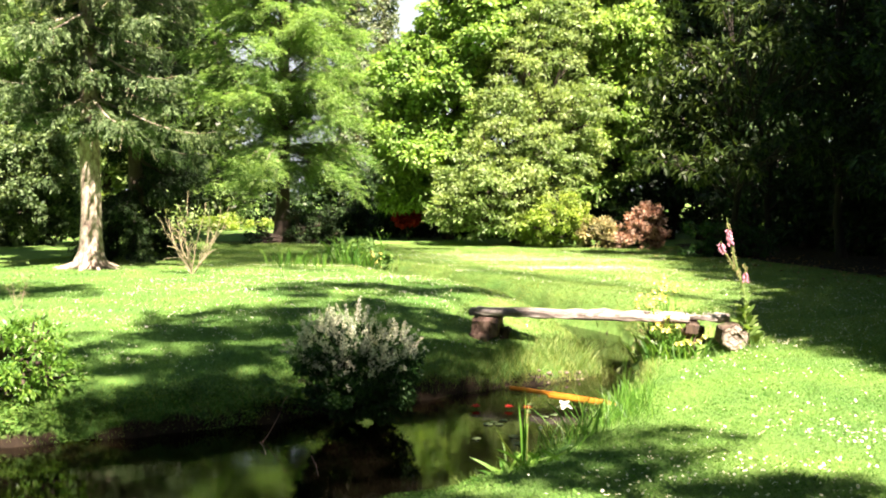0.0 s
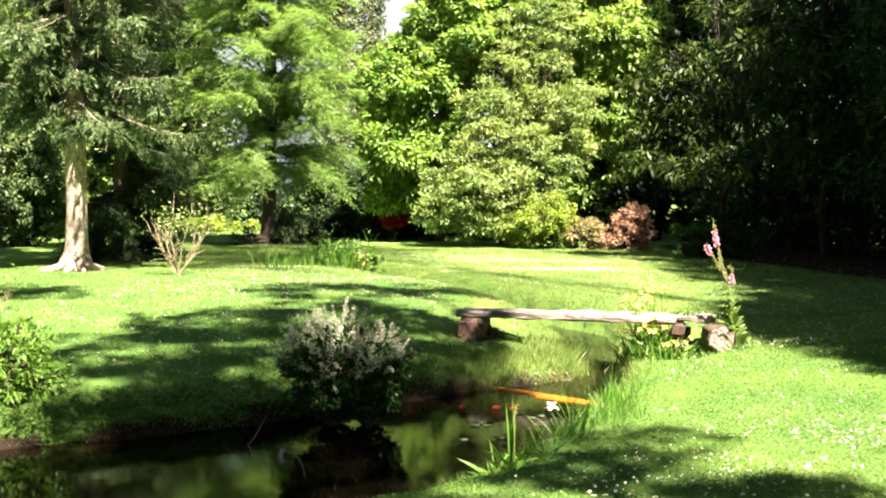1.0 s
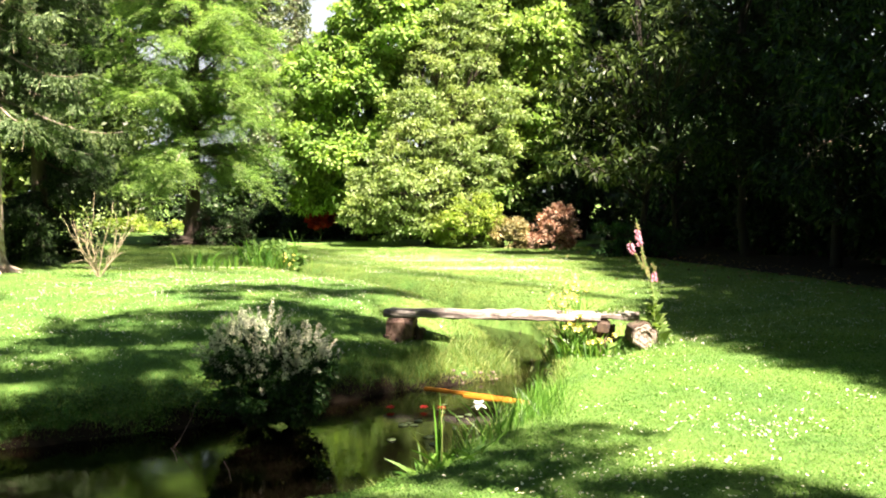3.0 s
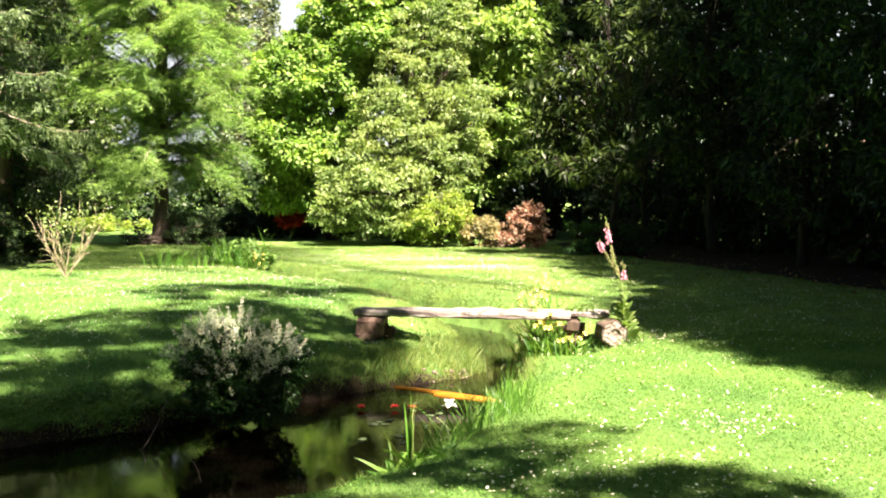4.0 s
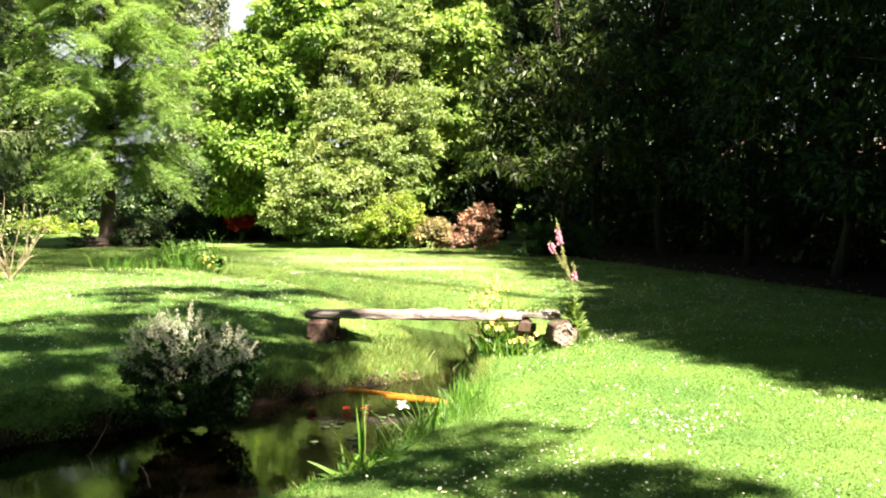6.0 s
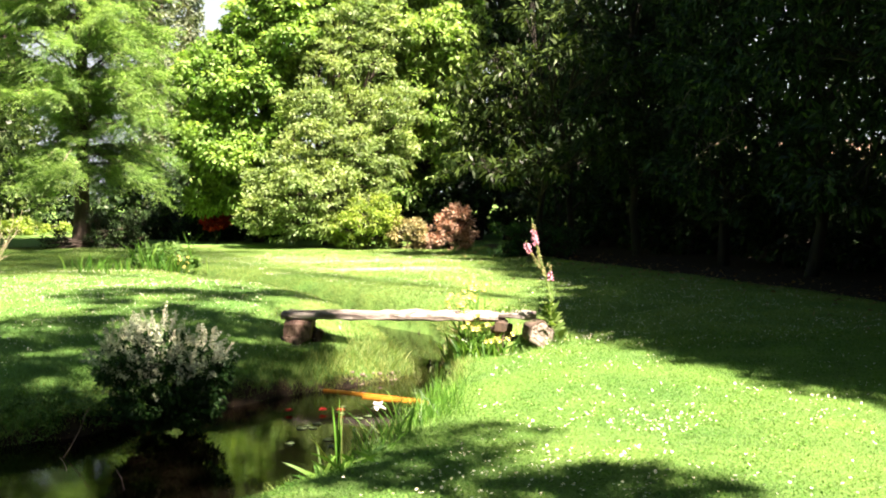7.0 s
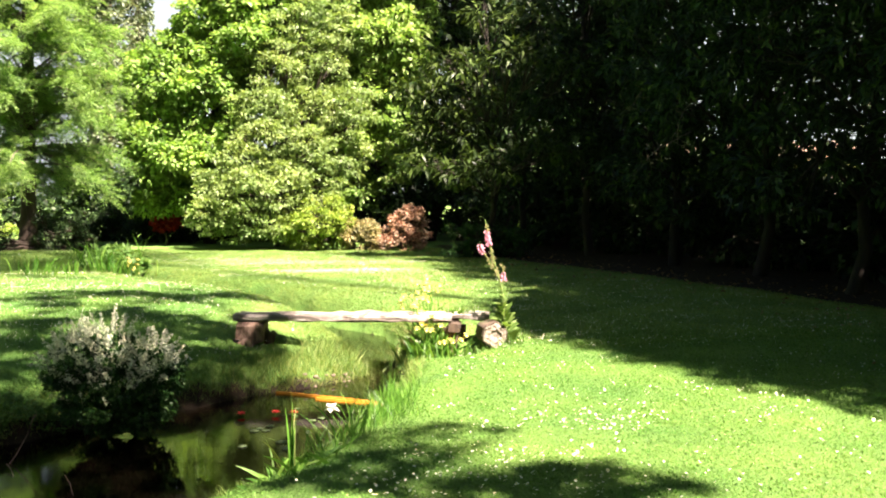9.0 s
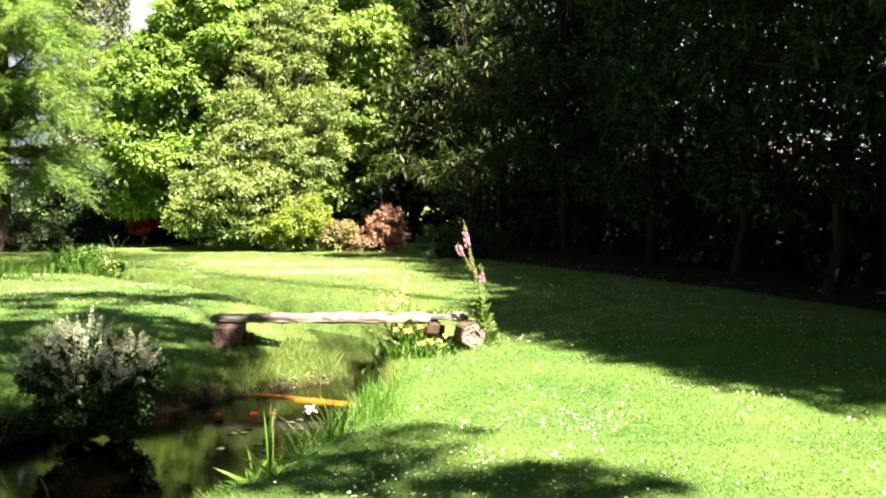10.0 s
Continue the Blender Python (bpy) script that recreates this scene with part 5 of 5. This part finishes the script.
def grass(name, n, box, height, width, label, seed, mat="grass", near=0.12, limit=None):
    rng = np.random.default_rng(seed)
    x, y = lawn_spots(n, box, rng, near)
    keep = x < np.interp(y, WOOD_EDGE[:5, 1], WOOD_EDGE[:5, 0]) + 0.3
    keep &= np.abs(np.arctan2(-x, y)) < 0.62
    if limit:
        keep &= shore_distance(x, y) < limit * rng.uniform(0.2, 1.0, len(x))
    # the mown lawn runs almost to the water on the near side
    mown = (x > np.interp(y, [5.0, 6.5, 9.0, 10.5, 12.0], [-3.5, -1.9, -1.1, -0.4, 0.05])) & (y < 12.6)
    if limit:
        keep &= ~mown | (shore_distance(x, y) < 0.28 * rng.uniform(0.2, 1.0, len(x)))
    x, y, mown = x[keep], y[keep], mown[keep]
    z = ground_z(x, y)
    h = height * rng.uniform(0.45, 1.1, len(x)) * (np.where(mown, 0.55, np.where(y > 15.5, 0.3, np.where(y > 12.8, 0.4, np.where(x < -1.5, 0.42, 1.0)))) if limit else 1.0)
    base = np.stack([x, y, z - 0.004], 1)
    lean = 0.7 if not limit else 0.55
    tip = base + np.stack([rng.normal(0, lean, len(x)) * h, rng.normal(0, lean, len(x)) * h, h], 1)
    a = rng.uniform(0, 6.28, len(x))
    side = np.stack([np.cos(a), np.sin(a), 0 * a], 1) * (width * rng.uniform(0.6, 1.2, len(x)))[:, None] / 2
    v = np.stack([base - side, base + side, tip], 1).reshape(-1, 3)
    tagged(new(name, mesh_of(name, v, np.arange(len(v)).reshape(-1, 3), mat)), label, "grass", kind="stuff")


def clover(n, box, seed):
    """Small rounded clover and weed leaves among the blades."""
    rng = np.random.default_rng(seed)
    x, y = lawn_spots(n, box, rng, 0.15)
    tone = waves(x * 2.3, y * 2.3) + 0.5 * waves(x * 6.1, y * 6.1)
    keep = (tone + rng.normal(0, 0.5, len(x)) > -0.35) & (x < np.interp(y, WOOD_EDGE[:5, 1], WOOD_EDGE[:5, 0]))
    keep &= np.abs(np.arctan2(-x, y)) < 0.62
    x, y = x[keep], y[keep]
    n = len(x)
    base = np.stack([x, y, ground_z(x, y) + rng.uniform(0.006, 0.03, n)], 1)
    size = rng.uniform(0.010, 0.019, n)
    way = rng.normal(size=(n, 3)) * [1, 1, 0.35]
    v, f = leaf_arrays(base, way, rng.normal(size=(n, 3)) * 0.45 + [0, 0, 1], size, size * 0.85)
    tagged(new("clover", mesh_of("clover", v, f, "clover")), "low clover and weed leaves in the near lawn", "clover", kind="stuff")


clover(170000, (-3.5, 6.5, 5.0, 12.0), 505)
grass("lawn_grass", 240000, (-4, 6.5, 5.0, 11.5), 0.026, 0.006, "short clover-filled lawn grass", 501)
grass("far_lawn_grass", 230000, (-2.2, 7, 11.0, 32), 0.035, 0.012, "short lawn grass further off", 502, "meadow")
grass("far_lawn_grass", 150000, (-14, -2.2, 20.5, 32), 0.035, 0.012, "short sunlit lawn grass beyond the mound", 507, "meadow")
grass("mound_grass", 190000, (-14, -2.2, 9.0, 20.5), 0.033, 0.011, "short moist green lawn grass on the mound", 508, "moist")
grass("edge_grass", 600000, (-7, 1.5, 4.5, 20), 0.10, 0.007, "shaggy grass at the very edge of the banks", 504, "dry_grass", -0.04, 0.2)
grass("bank_grass", 480000, (-8, 1.5, 6.0, 25), 0.16, 0.008, "longer grass hanging over the stream banks", 503, "dry_grass", 0.02, 0.75)


def bank_weeds(n, seed):
    """Broad weed leaves in low rosettes that hang over the edge of the bank."""
    rng = np.random.default_rng(seed)
    x, y = rng.uniform(-7.0, -2.7, n), rng.uniform(6.0, 10.2, n)
    s = shore_distance(x, y)
    keep = (s > 0.0) & (s < 0.10 + 0.55 * rng.uniform(0, 1, n) ** 2.2) & (waves(x * 2.1, y * 2.1) + rng.normal(0, 0.3, n) > -0.35) & (y > 4.0 - x * 0.6)
    x, y = x[keep], y[keep]
    each, m = 14, len(x)
    c = np.repeat(np.stack([x, y, ground_z(x, y) + 0.01], 1), each, 0)
    a = rng.uniform(0, 6.28, m * each)
    up = rng.uniform(0.2, 1.0, m * each)
    way = np.stack([np.cos(a), np.sin(a), up], 1)
    size = np.repeat(rng.uniform(0.5, 1.2, m), each) * rng.uniform(0.02, 0.045, m * each)
    base = c + way * (rng.uniform(0.0, 0.06, m * each))[:, None]
    v, f = leaf_arrays(base, way * [1, 1, 0.3] + rng.normal(size=way.shape) * 0.3, rng.normal(size=way.shape) * 0.3 + [0, -0.3, 1], size, size * 0.6)
    tagged(new("bank_weeds", mesh_of("bank_weeds", v, f, "weed")), "low leafy weeds along the edge of the far bank", "weeds", kind="stuff")


bank_weeds(18000, 506)


def daisies():
    rng = np.random.default_rng(510)
    spots = []
    # even scatter, then small close groups, then wide drifts
    x, y = lawn_spots(2600, (-12, 6, 5, 30), rng, 0.5)
    spots.append(np.stack([x, y], 1))
    for box, groups, each in (((0.2, 5.0, 5.2, 8.2), 60, 5), ((0.4, 5.5, 8.0, 11.5), 55, 5), ((1.2, 5.0, 11.5, 18.0), 60, 6), ((-8.5, -2.0, 9.2, 18.5), 230, 6), ((-4.5, 1.0, 17.5, 29.0), 80, 8), ((-7.0, -1.4, 11.0, 19.0), 150, 8), ((1.8, 6.0, 11.0, 17.0), 60, 7), ((0.6, 2.0, 6.8, 7.4), 14, 7), ((-0.2, 1.6, 5.3, 6.4), 34, 6), ((2.0, 6.5, 11.5, 20.0), 110, 7)):
        for _ in range(groups):
            c = rng.uniform((box[0], box[2]), (box[1], box[3]))
            spots.append(c + rng.normal(size=(rng.poisson(each) + 1, 2)) * rng.uniform(0.05, 0.2))
    for cx, cy, sx, sy, n in ((-2.0, 24.4, 1.6, 0.35, 1300), (-3.6, 25.6, 1.2, 0.3, 500), (-1.3, 22.0, 0.9, 0.25, 700), (-0.4, 21.6, 0.9, 0.45, 900), (-4.4, 25.5, 1.5, 1.0, 200), (0.5, 18.5, 0.6, 1.0, 160), (-5.0, 15.5, 1.6, 0.8, 260), (-7.5, 17.5, 1.6, 1.0, 260),
                              (-3.4, 16.3, 1.4, 0.7, 220), (-7.0, 19.8, 1.5, 0.5, 260), (-6.9, 21.3, 0.9, 0.12, 420), (-3.9, 20.6, 0.7, 0.12, 260), (1.9, 12.0, 0.4, 0.15, 50), (2.6, 13.4, 0.5, 0.4, 60)):
        spots.append(rng.normal(size=(n, 2)) * [sx, sy] + [cx, cy])
    p = np.concatenate(spots)
    p = p[(shore_distance(p[:, 0], p[:, 1]) > 0.4) & (p[:, 0] < np.interp(p[:, 1], WOOD_EDGE[:5, 1], WOOD_EDGE[:5, 0]) - 0.2)]
    n = len(p)
    r = rng.uniform(0.0055, 0.0098, n)
    c = np.stack([p[:, 0], p[:, 1], ground_z(p[:, 0], p[:, 1]) + rng.uniform(0.025, 0.05, n)], 1)
    k = 8
    a = np.arange(k) * 2 * np.pi / k
    ring = np.stack([np.cos(a), np.sin(a), np.where(np.arange(k) % 2, 0.25, 0.1)], 1)
    tilt = rng.normal(0, 0.35, (n, 1, 2))
    off = ring[None] * r[:, None, None]
    off[:, :, 2] += (off[:, :, :2] * tilt).sum(-1)
    v = np.concatenate([c[:, None], c[:, None] + off], 1).reshape(-1, 3)
    i = np.arange(k)
    f = np.stack([0 * i, 1 + i, 1 + (i + 1) % k], 1)[None] + (np.arange(n) * (k + 1))[:, None, None]
    field = thing("daisies", 0, 0, 0, "scattered white daisies in the lawn", "daisies", kind="stuff")
    part("petals", mesh_of("petals", v, f.reshape(-1, 3), "white"), field)
    off2 = ring[None] * (r * 0.36)[:, None, None]
    off2[:, :, 2] += (off2[:, :, :2] * tilt).sum(-1) + 0.002
    v2 = np.concatenate([c[:, None] + [0, 0, 0.004], c[:, None] + off2], 1).reshape(-1, 3)
    part("centres", mesh_of("centres", v2, f.reshape(-1, 3), "yellow"), field)


daisies()


def fallen_leaves():
    rng = np.random.default_rng(530)
    n = 900
    y = rng.uniform(7, 30, n)
    x = np.interp(y, WOOD_EDGE[:5, 1], WOOD_EDGE[:5, 0]) + rng.normal(0.2, 1.1, n)
    base = np.stack([x, y, ground_z(x, y) + 0.03], 1)
    way = rng.normal(size=(n, 3)) * [1, 1, 0.25]
    size = rng.uniform(0.05, 0.11, n)
    field = thing("fallen_leaves", 5, 15, 0, "dry brown leaves lying along the wood's edge", "leaves", kind="stuff")
    crown_part("leaf_litter", field, leaf_arrays(base, way, rng.normal(size=(n, 3)) * 0.4 + [0, 0, 1], size, size * 0.5), "dry_leaf")


fallen_leaves()


def dead_branch(x, y, z, seed):
    """Bare crooked branches that hang out of the dark wood."""
    rng = np.random.default_rng(seed)
    branch = thing("dead_branch", x, y, z, "bare brown dead branch hanging in the dark wood", "branch", "dead branches in the wood")
    main = bent((0, 0, 0), (rng.normal(-0.5, 0.3), -0.3, -rng.uniform(0.7, 1.2)), 0.009, 0.003, 9, (rng.normal(0, 0.2), 0, 0.1), rng)
    lines = [main]
    for k in (2, 3, 4, 5, 6, 7):
        d = unit(rng.normal(size=3) + [-0.3, -0.3, -0.6])
        lines.append(bent(main[k, :3], main[k, :3] + d * rng.uniform(0.2, 0.5), 0.005, 0.002, 6, rng.normal(0, 0.05, 3), rng))
    for line in lines:
        v, f = tube_arrays([line], 6)
        part("limb", mesh_of("limb", v, f, "cypress_bark", True), branch)


for k, (x, y, z) in enumerate([(5.9, 19.3, 3.4), (5.7, 19.0, 2.8), (5.9, 21.3, 4.3)]):
    dead_branch(x, y, z, 540 + k)


def far_house():
    """A plain house beyond the wood, of which a little shows between the trees."""
    house = thing("house", 17.5, 53.0, 0.0, "pink rendered house glimpsed beyond the dark wood", "house", turn=-18)

    def box(name, w, d, h, mat, at, parent, label=""):
        bm = bmesh.new()
        bmesh.ops.create_cube(bm, size=1.0)
        bmesh.ops.scale(bm, vec=(w, d, h), verts=bm.verts)
        bmesh.ops.bevel(bm, geom=bm.edges[:], offset=0.02, segments=1, affect="EDGES")
        me = bpy.data.meshes.new(name)
        bm.to_mesh(me)
        bm.free()
        me.materials.append(MAT[mat])
        ob = part(name, me, parent, label)
        ob.matrix_local = pose(*at)
        return ob

    box("wall", 13.0, 6.0, 3.5, "render", (0, 0, 1.7), house)
    v = np.array([(-6.8, -3.5, 3.4), (6.8, -3.5, 3.4), (6.8, 0, 4.4), (-6.8, 0, 4.4), (6.8, 3.5, 3.4), (-6.8, 3.5, 3.4)])
    v = np.concatenate([v, v - [0, 0, 0.15]])
    f = [(0, 1, 2, 3), (3, 2, 4, 5), (7, 6, 9, 8), (8, 9, 11, 10), (0, 6, 7, 1), (4, 10, 11, 5), (1, 7, 8, 2), (2, 8, 10, 4), (3, 9, 6, 0), (5, 11, 9, 3)]
    part("roof", mesh_of("roof", v, f, "roof"), house)
    for x in (-3.4, 0.0, 3.4):
        w = box("window", 1.2, 0.08, 1.3, "wood_bark", (x, -3.03, 1.6), house)
        box("sill", 1.4, 0.16, 0.08, "stone", (0, -0.04, -0.7), w)


far_house()
